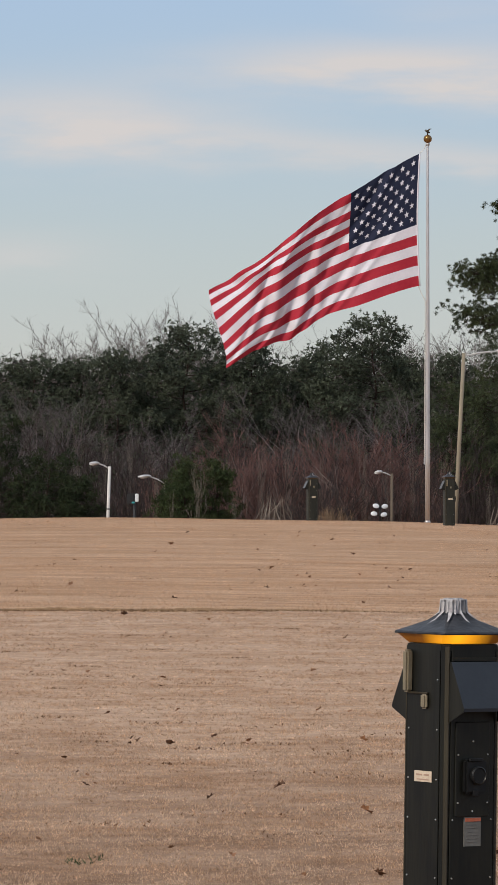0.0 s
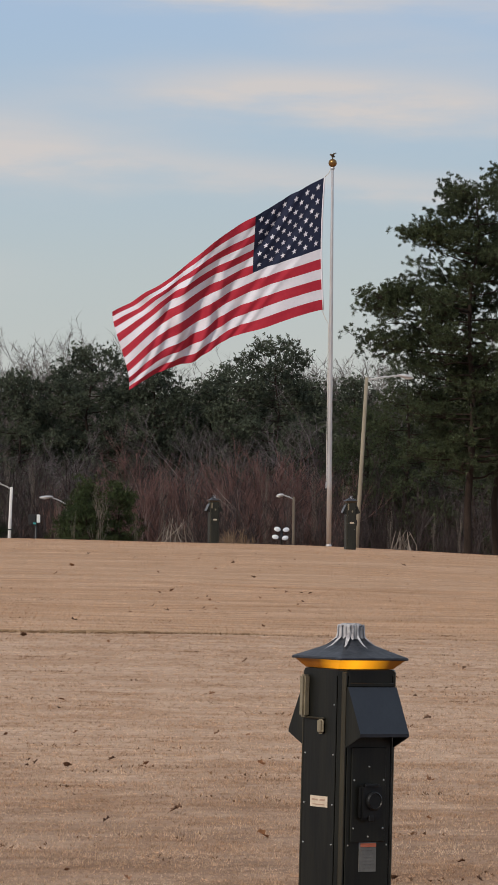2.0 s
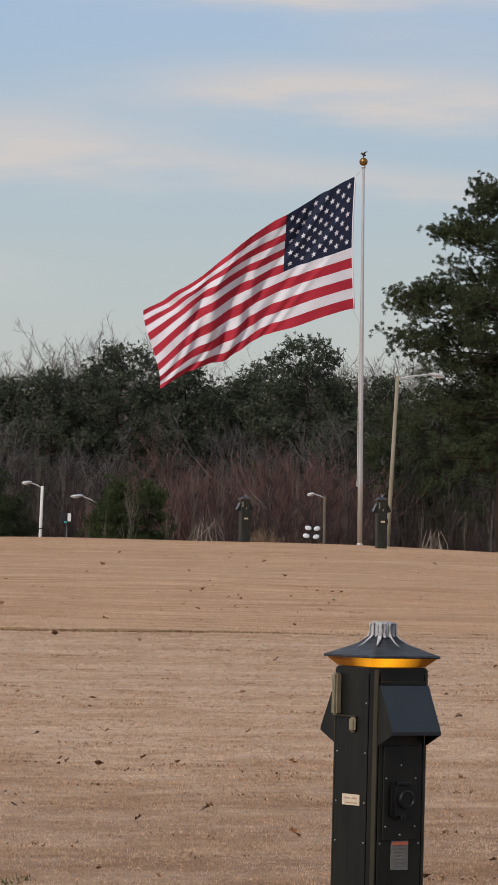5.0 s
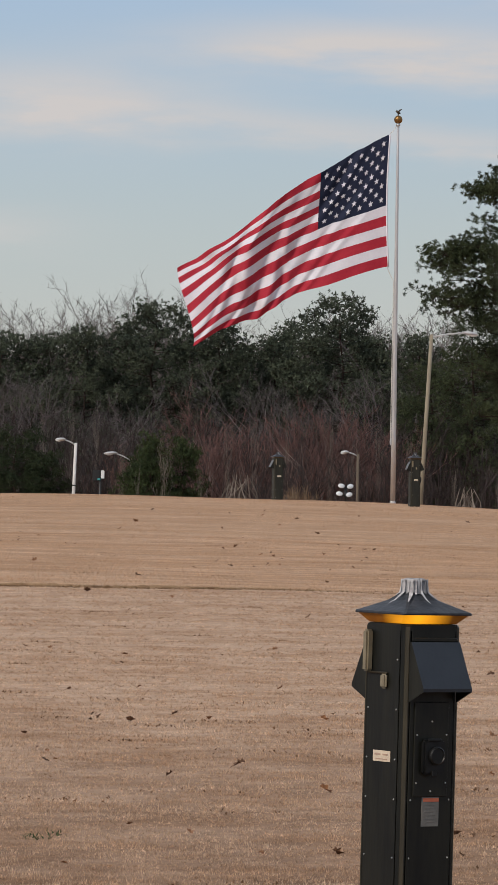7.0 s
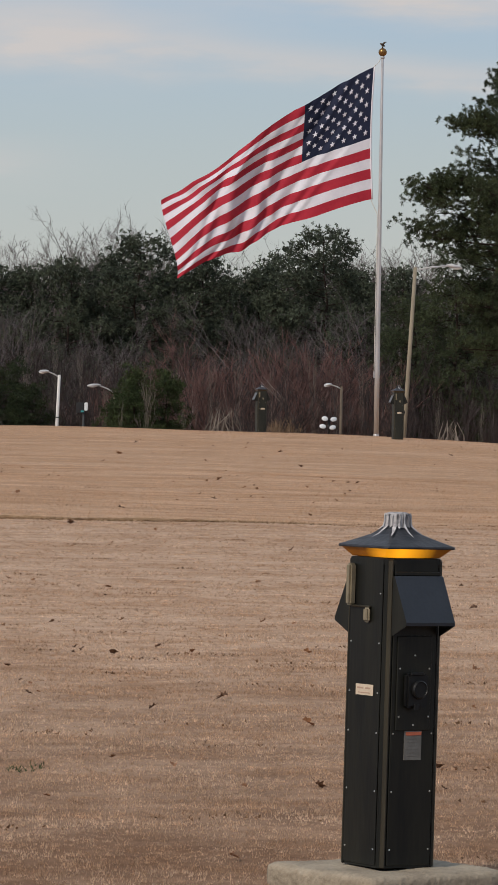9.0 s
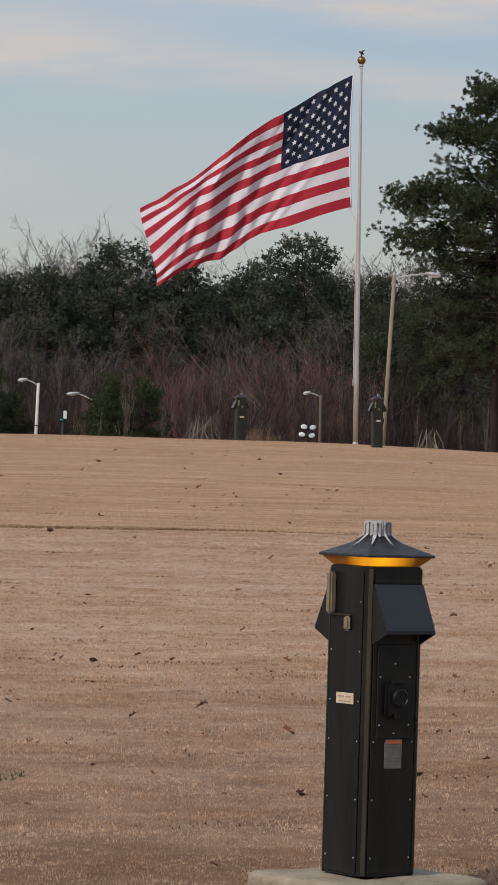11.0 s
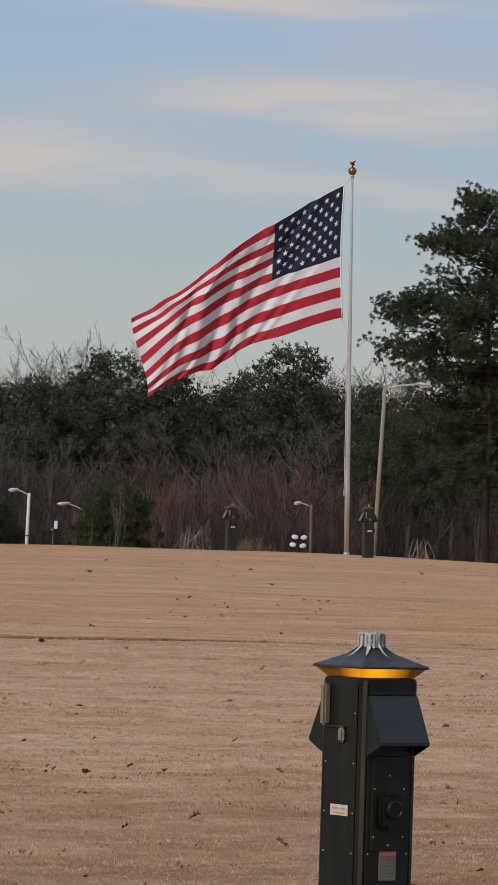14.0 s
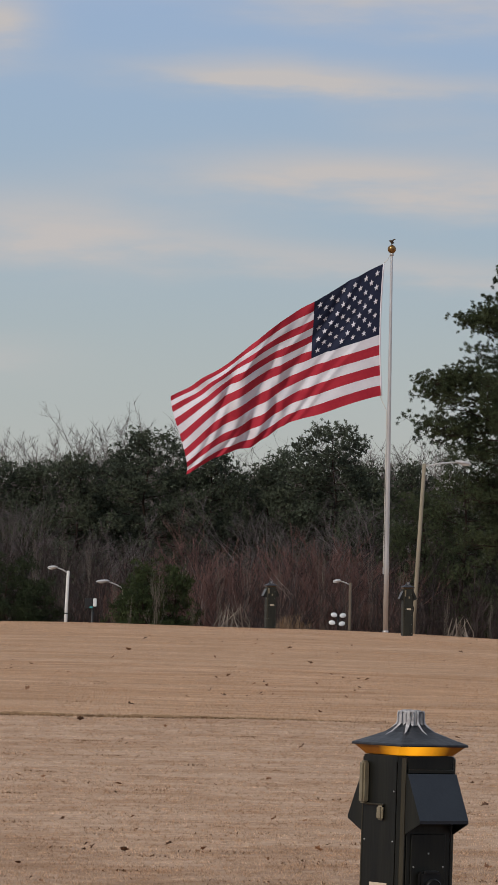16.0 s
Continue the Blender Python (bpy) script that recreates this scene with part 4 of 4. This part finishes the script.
pine("tall loblolly pine with open, clumped dark green crown", (M_BARK, M_NEEDLE), stand(11.2, 200) @ Matrix.Diagonal((1.05, 1, 1, 1)), seed=3, reaching=((0.58, 3.0, 3.3), (0.60, 3.3, 3.8), (0.62, 3.1, 4.0), (0.64, 3.2, 4.1), (0.66, 3.0, 4.0), (0.68, 3.3, 3.7), (0.71, 3.1, 3.2), (0.74, 3.2, 2.7), (0.84, 3.1, 2.2), (0.87, 3.4, 1.9)), height=12.9 + below(11.2, 200), crown_from=0.31, trunk_r=0.20, lean=0.3,
     radius=lambda h: float(np.interp(h, [0.25, 0.43, 0.58, 0.69, 0.80, 0.92, 1], [2.8, 2.3, 3.0, 3.7, 2.9, 2.1, 0.8])), **BIG)
pine("tall loblolly pine with open, clumped dark green crown", (M_BARK, M_NEEDLE), stand(12.3, 203), seed=8, height=14.0 + below(12.3, 203), crown_from=0.32, trunk_r=0.19, lean=1.4,
     radius=lambda h: float(np.interp(h, [0.25, 0.5, 0.7, 0.85, 1], [2.8, 2.7, 3.4, 2.6, 0.8])), **BIG)
for x, y, top, seed in ((11.4, 264, 6.7, 21), (15.0, 262, 7.0, 22), (9.4, 268, 4.6, 23)):
    pine("broad green pine with low limbs behind the utility pole", (M_BARK, M_NEEDLE), stand(x, y), seed=seed, height=top + below(x, y), crown_from=0.24, trunk_r=0.2,
         radius=lambda h: 3.3 * (1.05 - 0.75 * h ** 2), limbs=52, shoots=9, tufts=13, needles=14, length=0.18, width=0.024, clump=0.70)

# the far line of pines: three grown shapes, then copies
FARPINE = "dark green pine in the far woods"
far = []
for seed, reach in ((31, 2.7), (32, 3.1), (33, 2.4)):
    far.append(pine(FARPINE, (M_BARK, M_NEEDLE_HAZED), stand(0, 295), "far pines", seed=seed, height=15.0, crown_from=0.17, trunk_r=0.18,
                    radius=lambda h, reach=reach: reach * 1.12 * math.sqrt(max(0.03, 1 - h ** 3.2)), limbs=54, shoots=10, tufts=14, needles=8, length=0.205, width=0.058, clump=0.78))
FAR = [(-10.9, 288, 6.9), (-6.9, 291, 8.1), (-2.9, 289, 7.4), (0.5, 292, 7.6), (4.5, 288, 8.2), (9.2, 286, 6.9), (-13.5, 292, 7.3), (-18.2, 294, 5.3), (-8.8, 297, 7.3), (-4.8, 300, 7.4), (2.4, 298, 7.0),
       (6.6, 297, 7.0), (12.8, 292, 6.5), (16.6, 296, 7.5), (-21.5, 296, 5.6), (-1.2, 301, 7.0), (-16.4, 293, 5.9)]
for i, (x, y, top) in enumerate(FAR):
    h = (top + below(x, y)) / 15.0
    wide = (1.0, 1.12, 0.94, 1.06, 0.9)[i % 5]
    m = pose(x, y, gz(x, y) - 0.05, 0, 0, 67 * i) @ Matrix.Diagonal((h * wide, h * wide, h, 1))
    if i < 3:
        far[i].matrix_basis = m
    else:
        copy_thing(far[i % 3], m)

# leafless trees behind and among them
PALE = "tall leafless pale grey hardwood tree above the pines"
GREY = "leafless grey-brown tree at the wood's edge"
pale = [bare_tree(PALE, M_PALE, stand(0, 320), seed, 16, 6, 0.50, 0.0105, 0.2, 0.04, fork=0.38) for seed in (41, 42, 43)]
PALES = [(-14.5, 312, 8.8), (-10.9, 314, 9.8), (-8.0, 310, 10.4), (6.2, 312, 9.3), (-18.6, 312, 7.4), (-3.6, 316, 8.6), (1.0, 315, 8.4), (8.2, 314, 8.9), (11.4, 312, 8.2), (-12.6, 318, 9.0), (4.0, 318, 8.4), (-22, 314, 7.4), (14.5, 316, 8.6), (-9.4, 311, 9.9), (-6.8, 315, 9.4), (-13.6, 310, 8.8), (7.2, 309, 9.0), (-16.6, 313, 8.2), (-1.6, 313, 8.4), (2.6, 311, 8.3), (10.0, 310, 8.3)]
for i, (x, y, top) in enumerate(PALES):
    h = (top - 0.95 + below(x, y)) / 16.0
    m = pose(x, y, gz(x, y) - 0.05, 0, 0, 101 * i) @ Matrix.Diagonal((h * 1.15, h * 1.15, h, 1))
    if i < 3:
        pale[i].matrix_basis = m
    else:
        copy_thing(pale[i % 3], m)
grey = [bare_tree(GREY, M_TWIG, stand(0, 270), 51, 12, 5, 0.5, 0.0080, 0.12, 0.03), bare_tree(GREY, M_TWIG, stand(0, 270), 52, 12, 5, 0.52, 0.0080, 0.12, 0.03)]
GREYS = [(-14.4, 276, 5.6), (-12.2, 274, 5.3), (-16.8, 276, 5.0), (-10.2, 276, 5.6), (-8.4, 278, 4.2), (0.3, 284, 7.3), (2.2, 283, 6.4), (-1.0, 283, 6.2), (7.6, 280, 6.6), (6.0, 278, 4.4), (-5.6, 279, 3.8), (-19.2, 276, 3.8),
         (4.0, 272, 3.4), (11.8, 270, 3.0), (14.6, 272, 3.6), (-3.0, 277, 4.2)]
for i, (x, y, top) in enumerate(GREYS):
    h = (top - (0.6 if i in (0, 2, 3, 5, 8) else 2.0) + below(x, y)) / 12.0
    m = pose(x, y, gz(x, y) - 0.05, 0, 0, 77 * i) @ Matrix.Diagonal((h, h, h, 1))
    if i < 2:
        grey[i].matrix_basis = m
    else:
        copy_thing(grey[i % 2], m)

# reddish and brown brush in front of the woods
RUST = "reddish leafless brush thicket before the woods"
DULL = "dull brown leafless brush thicket"
rust = [shrub(RUST, M_RUST, stand(0, 255), seed, 7, 1.4, 5, 4, 0.008, spread=0.36, thick=0.05, flare=0.55, stem_mat=M_STEM) for seed in (61, 62, 63)]
RUSTS = [(-4.4, 257, 1.6), (-3.3, 256, 2.3), (-2.2, 258, 2.6), (-1.2, 257, 1.9), (1.9, 257, 1.7), (2.9, 256, 2.3), (3.9, 258, 2.6), (4.8, 258, 1.6), (-3.0, 262, 2.9), (3.3, 262, 3.0), (-6.4, 259, 1.2), (6.6, 259, 1.0), (0.3, 260, 1.4)]
for i, (x, y, top) in enumerate(RUSTS):
    h = (top - 0.5 + below(x, y)) / 7.0
    m = pose(x, y, gz(x, y) - 0.05, 0, 0, 83 * i) @ Matrix.Diagonal((h, h, h, 1))
    if i < 3:
        rust[i].matrix_basis = m
    else:
        copy_thing(rust[i % 3], m)
dull = [shrub(DULL, M_BROWN, stand(0, 240), seed, 6, 2.6, 8, 3, 0.009, group="brown brush", thick=0.04, flare=0.5) for seed in (71, 72)]
DULLS = [(-15.5, 248, 1.0), (-12.6, 250, 0.6), (-9.9, 251, 1.2), (-7.6, 250, 0.4), (-1.8, 247, -0.1), (0.4, 246, -0.4), (2.6, 247, -0.1), (5.0, 246, -0.2), (7.2, 247, 0.2), (9.4, 246, -0.2), (11.6, 248, -0.3), (13.8, 247, 0.1), (16.4, 250, 0.6),
         (8.4, 262, 2.0), (10.6, 264, 1.6), (-11.2, 262, 2.6), (-14.2, 262, 2.4), (-17.4, 258, 1.8), (-8.8, 264, 2.4), (13.2, 262, 1.2), (-5.4, 264, 2.4), (0.4, 265, 2.6), (1.3, 263, 1.6), (5.8, 264, 2.6), (-0.5, 262, 1.8), (7.2, 265, 2.2)]
for i, (x, y, top) in enumerate(DULLS):
    h = (top - (0.8 if y > 256 else 0.1) + below(x, y)) / 6.0
    m = pose(x, y, gz(x, y) - 0.05, 0, 0, 59 * i) @ Matrix.Diagonal((h, h, h, 1))
    if i < 2:
        dull[i].matrix_basis = m
    else:
        copy_thing(dull[i % 2], m)

# evergreens low at the wood's edge
for x, y, top, wide, seed in ((-12.9, 244, 0.5, 5.0, 81), (-15.8, 246, 2.2, 6.0, 82), (-11.3, 243, -0.8, 3.0, 83)):
    bushy("broad dark cedar with drooping boughs", M_CEDAR, stand(x, y), seed, top + below(x, y), wide, "cedar_tree", "cedars", "tree")
for x, y, top, wide, seed in ((-5.6, 236, 0.2, 2.7, 84), (-4.2, 237, -0.1, 2.6, 85), (-6.2, 238, -0.5, 1.8, 86)):
    bushy("rounded green evergreen bush", M_BUSH, stand(x, y), seed, top + below(x, y), wide, "evergreen_bush", "evergreen bushes", "bush")


def far_woods():
    """The depth of the wood: a ragged mass of twigs and leaves that no one could count."""
    rng = np.random.default_rng(9)
    n = 60000
    x = rng.uniform(-26, 26, n)
    top = 5.6 + 0.8 * np.sin(x * 0.9) + 0.6 * np.sin(x * 2.3 + 1) + 0.5 * np.sin(x * 5.1)
    y = rng.uniform(322, 332, n)
    z0 = -6.2
    z = z0 + (EYE + top - z0) * rng.random(n) ** 0.9
    P = np.empty((n, 3, 3))
    c = np.stack([x, y, z], -1)
    for k in range(3):
        P[:, k] = c + rng.normal(0, 1, (n, 3)) * (0.22, 0.1, 0.34)
    me = bpy.data.meshes.new("far_woods")
    me.vertices.add(n * 3)
    me.vertices.foreach_set("co", P.ravel())
    me.loops.add(n * 3)
    me.loops.foreach_set("vertex_index", np.arange(n * 3, dtype=np.int32))
    me.polygons.add(n)
    me.polygons.foreach_set("loop_start", np.arange(0, n * 3, 3, dtype=np.int32))
    me.materials.append(M_BROWN)
    me.update(calc_edges=True)
    tagged(new("far_woods", me), "dark depth of leafless winter woods", "woods", kind="stuff")


far_woods()


# ---- street furniture beyond the crest ----
def cobra_head(parent, x, z, way, length=0.62, name="lamp_head"):
    bm = bmesh.new()
    bmesh.ops.create_uvsphere(bm, u_segments=16, v_segments=10, radius=1, matrix=Matrix.Translation((x, 0, z)) @ Matrix.Rotation(math.radians(6) * way, 4, "Y") @ Matrix.Diagonal((length / 2, 0.15, 0.085, 1)))
    head = part(name, bm, M_GALV, parent, "pale grey street lamp head", True)
    bm = bmesh.new()
    bmesh.ops.create_uvsphere(bm, u_segments=14, v_segments=8, radius=1, matrix=Matrix.Translation((x + way * 0.08, 0, z - 0.045)) @ Matrix.Diagonal((length * 0.3, 0.12, 0.07, 1)))
    part("lens", bm, M_LENS, head, "frosted lens", True)


def street_lamp(label, x, y, top, lean, r, mat, way, reach, rise, head=0.62):
    z = gz(x, y)
    h = EYE + top - z
    lamp = thing("street_lamp", label, "street lamp", "street lamps", pose(x, y, z, 0, lean, 0))
    part("pole", tube_mesh("pole", [(0, 0, 0), (0, 0, h * 0.5), (0, 0, h)], [r * 1.15, r * 1.05, r * 0.92], mat, 12), None, lamp)
    part("arm", tube_mesh("arm", [(0, 0, h - 0.12), (way * reach * 0.35, 0, h - 0.12 + rise * 0.6), (way * reach * 0.7, 0, h - 0.12 + rise * 0.95), (way * (reach - head * 0.3), 0, h - 0.12 + rise)], [0.035, 0.032, 0.03, 0.03], M_GALV, 8), None, lamp, "curved steel arm")
    cobra_head(lamp, way * reach, h - 0.12 + rise, way, head)
    for q in (0.62,) if mat is M_PRECAST else ():
        part("band", lathe([(r * 1.12, h * (1 - q * 0.62)), (r * 1.14, h * (1 - q * 0.62) + 0.02), (r * 1.12, h * (1 - q * 0.62) + 0.06)], 12), M_BLACK, lamp, "dark steel band")
    return lamp


street_lamp("white concrete street lamp beyond the crest", -9.36, 230, -0.02, 1.9, 0.078, M_PRECAST, -1, 0.76, 0.25, 0.52)
street_lamp("thin weathered wooden street lamp with curved arm", -6.86, 240, -0.78, 1.0, 0.05, M_WOOD, -1, 1.06, 0.36, 0.7)
street_lamp("brown wooden street lamp by the floodlights", 4.68, 240, -0.38, 0.0, 0.075, M_DARKWOOD, -1, 0.68, 0.20, 0.42)
street_lamp("tall leaning wooden utility pole with lamp arm", 5.97, 185, 4.41, 2.9, 0.078, M_WOOD, 1, 1.52, 0.25, 0.63)


def floodlights():
    x, y = 1.87, 110.0
    z = gz(x, y)
    f = thing("floodlight_stand", "black stand with four white floodlights behind the crest", "floodlight", at=pose(x, y, z))
    h = EYE - 1.03 - z
    part("post", tube_mesh("post", [(0, 0, 0), (0, 0, h + 0.10)], [0.03, 0.03], M_BLACK, 10), None, f)
    for dz in (-0.085, 0.10):
        part("crossbar", box(0.30, 0.03, 0.03, (0, 0, h + dz - 0.03), 0.005, 1), M_BLACK, f)
    for dx, dz, t in ((-0.10, 0.105, 12), (0.105, 0.095, -10), (-0.145, -0.075, 8), (0.085, -0.095, -14)):
        bm = lathe([(0.03, -0.09), (0.06, -0.06), (0.078, 0.0), (0.082, 0.02)], 18)
        m = Matrix.Translation((dx, -0.05, h + dz)) @ Matrix.Rotation(math.radians(t), 4, "Y") @ Matrix.Diagonal((1.0, 1.0, 0.72, 1)) @ Matrix.Rotation(math.radians(78), 4, "X")
        bmesh.ops.transform(bm, matrix=m, verts=bm.verts[:])
        lamp = part("lamp", bm, M_BLACK, f, "black floodlight housing", True)
        bm = bmesh.new()
        bmesh.ops.create_uvsphere(bm, u_segments=18, v_segments=10, radius=1, matrix=m @ Matrix.Translation((0, 0, 0.02)) @ Matrix.Diagonal((0.078, 0.078, 0.03, 1)))
        part("lens", bm, M_LENS, lamp, "white frosted lens", True)


floodlights()


def signal_box():
    x, y = -8.15, 235.0
    z = gz(x, y)
    s = thing("traffic_signal", "black roadside signal with pale and teal box", "traffic signal", at=pose(x, y, z))
    h = EYE - 1.62 - z
    part("post", tube_mesh("post", [(0, 0, 0), (0, 0, h + 0.25)], [0.07, 0.06], M_BLACK, 10), None, s)
    part("head", box(0.36, 0.25, 0.52, (-0.2, 0, h), 0.03), M_BLACK, s)
    part("side_box", box(0.17, 0.2, 0.40, (0.12, -0.02, h + 0.05), 0.02), M_WHITEBOX, s, "pale box")
    part("panel", box(0.15, 0.02, 0.09, (-0.06, -0.14, h - 0.19), 0.005, 1), M_TEAL, s, "teal panel")
    for dz in (-0.06, 0.10):
        bm = lathe([(0.07, 0), (0.075, 0.05), (0.06, 0.05)], 14)
        bmesh.ops.transform(bm, matrix=Matrix.Translation((-0.24, -0.125, h + dz)) @ Matrix.Rotation(math.pi / 2, 4, "X"), verts=bm.verts[:])
        part("visor", bm, M_BLACK, s)


signal_box()

# slim saplings before the brush
SAP = "slim leafless sapling with pale trunk"
sap = bare_tree(SAP, M_SAP, stand(-4.9, 228), 91, 6.0, 4, 0.32, 0.008, 0.055, name="sapling", group="saplings")
for i, (x, y, top) in enumerate(((-4.9, 228, 0.1), (-3.1, 228, -0.6), (11.3, 230, -0.5), (-6.2, 232, -0.7), (5.9, 248, 2.0), (-7.4, 246, 0.4), (-2.0, 250, 1.7), (1.1, 250, 1.4), (3.4, 250, 2.2), (7.6, 250, 1.5), (-9.0, 252, 2.6), (-12.0, 256, 3.0), (9.6, 240, -0.2), (13.0, 238, 0.0), (-0.6, 251, 2.1), (-10.4, 254, 3.2), (4.6, 249, 0.8))):
    h = (top + below(x, y)) / 6.0
    m = pose(x, y, gz(x, y) - 0.05, 0, 0, 71 * i) @ Matrix.Diagonal((h * 0.36, h * 0.36, h, 1))
    if i == 0:
        sap.matrix_basis = m
    else:
        copy_thing(sap, m)


def brush_pile(x, y, top, wide, seed, mat, label, count):
    """Dead pale boughs leaning together."""
    rng = random.Random(seed)
    z = gz(x, y)
    h = EYE + top - z
    t = thing("brush_pile", label, "brush pile", "brush piles", pose(x, y, z))
    for _ in range(count):
        a = Vector((rng.uniform(-wide, wide) * 0.5, rng.uniform(-0.5, 0.5), 0))
        b = Vector((rng.uniform(-wide, wide) * 0.22, rng.uniform(-0.2, 0.2), h * rng.uniform(0.6, 1.0)))
        mid = a.lerp(b, 0.55) + Vector((rng.gauss(0, 0.03), 0, 0.02))
        V, F = [], []
        tube(V, F, [a, mid, b], [0.020, 0.015, 0.007], 5)
        part("bough", mesh_from("bough", V, F, mat), None, t)


brush_pile(-0.67, 125, -0.78, 1.35, 5, M_BOUGH, "heap of dead pale boughs behind the crest", 26)
brush_pile(5.3, 125, -1.02, 1.1, 6, M_BOUGH, "low heap of dead pale boughs", 20)
for x, y, top, seed in ((0.95, 140, -1.02, 7), (1.25, 142, -1.15, 8)):
    shrub("clump of tall straw-coloured weeds", M_STRAW, stand(x, y), seed, top + below(x, y), 0.7, 14, 2, 0.008, "weed_clump", "weeds", "weeds")


# ---- fallen leaves ----
def leaf_mesh(seed):
    """A curled, lobed dry leaf."""
    rng = random.Random(seed)
    V, F = [(0, 0, 0.012)], []
    n = 14
    for k in range(n):
        w = 2 * math.pi * k / n
        r = 0.036 * (1.0 + 0.45 * math.cos(w)) * (1.0 if k % 2 else 0.66) * rng.uniform(0.8, 1.15)
        V.append((r * math.cos(w), r * math.sin(w) * 0.8, 0.012 + 0.30 * abs(r * math.sin(w)) + rng.uniform(-0.006, 0.012)))
        F.append((0, 1 + k, 1 + (k + 1) % n))
    s = len(V)
    V += [(-0.03, -0.002, 0.014), (-0.03, 0.002, 0.014), (-0.062, 0.0, 0.024)]
    F.append((s, s + 1, s + 2))
    return mesh_from("leaf", V, F, M_LEAF)


LEAVES = [leaf_mesh(k) for k in range(5)]
SPOTS = [(-0.64, 23.11, 1.1), (0.25, 19.29, 1.2), (1.36, 28.08, 1.0), (-1.53, 41.33, 1.3), (-1.92, 70.38, 1.6), (-1.94, 64.02, 1.2), (-0.38, 19.89, 1.0), (-0.09, 20.50, 1.1), (0.30, 23.59, 0.9), (-0.03, 14.93, 0.9), (-2.40, 49.83, 1.2), (-1.21, 45.24, 1.2), (-2.86, 60.03, 1.2), (-0.67, 26.15, 0.7), (0.08, 30.71, 1.0), (0.27, 16.90, 0.9), (-0.48, 17.71, 0.6), (0.36, 36.33, 1.1), (-1.35, 30.40, 0.8), (-0.26, 23.43, 0.7), (-1.04, 25.81, 0.7), (-0.84, 23.62, 0.7), (-1.10, 22.13, 0.7), (-0.08, 20.63, 0.8), (0.72, 17.51, 0.9), (-0.34, 56.63, 1.0), (-0.36, 49.67, 1.0), (0.53, 74.87, 1.2), (1.34, 57.08, 1.0), (3.39, 79.04, 1.2), (1.40, 30.88, 0.6), (-0.84, 23.27, 0.5), (-0.26, 29.91, 0.5), (-1.87, 79.98, 1.1), (-0.02, 53.85, 0.9), (0.72, 65.95, 1.1)]


def lay_leaf(x, y, size, rng):
    ob = new("fallen_leaf", LEAVES[rng.randrange(5)])
    m = pose(x, y, gz(x, y) + 0.012, rng.uniform(-35, 35), rng.uniform(-35, 35), rng.uniform(0, 360))
    ob.matrix_basis = m @ Matrix.Diagonal((size, size, size, 1))
    tagged(ob, "curled dry brown leaf on the lawn", "leaf", "fallen leaves")


leaf_rng = random.Random(77)
for x, y, size in SPOTS:
    lay_leaf(x, y, size * (0.62 + 0.006 * y), leaf_rng)
for _ in range(150):
    y = math.sqrt(leaf_rng.uniform(14.5 ** 2, 100 ** 2)) if leaf_rng.random() < 0.6 else leaf_rng.uniform(16, 60)
    lay_leaf(leaf_rng.uniform(-0.068, 0.068) * y, y, leaf_rng.uniform(0.3, 0.75), leaf_rng)
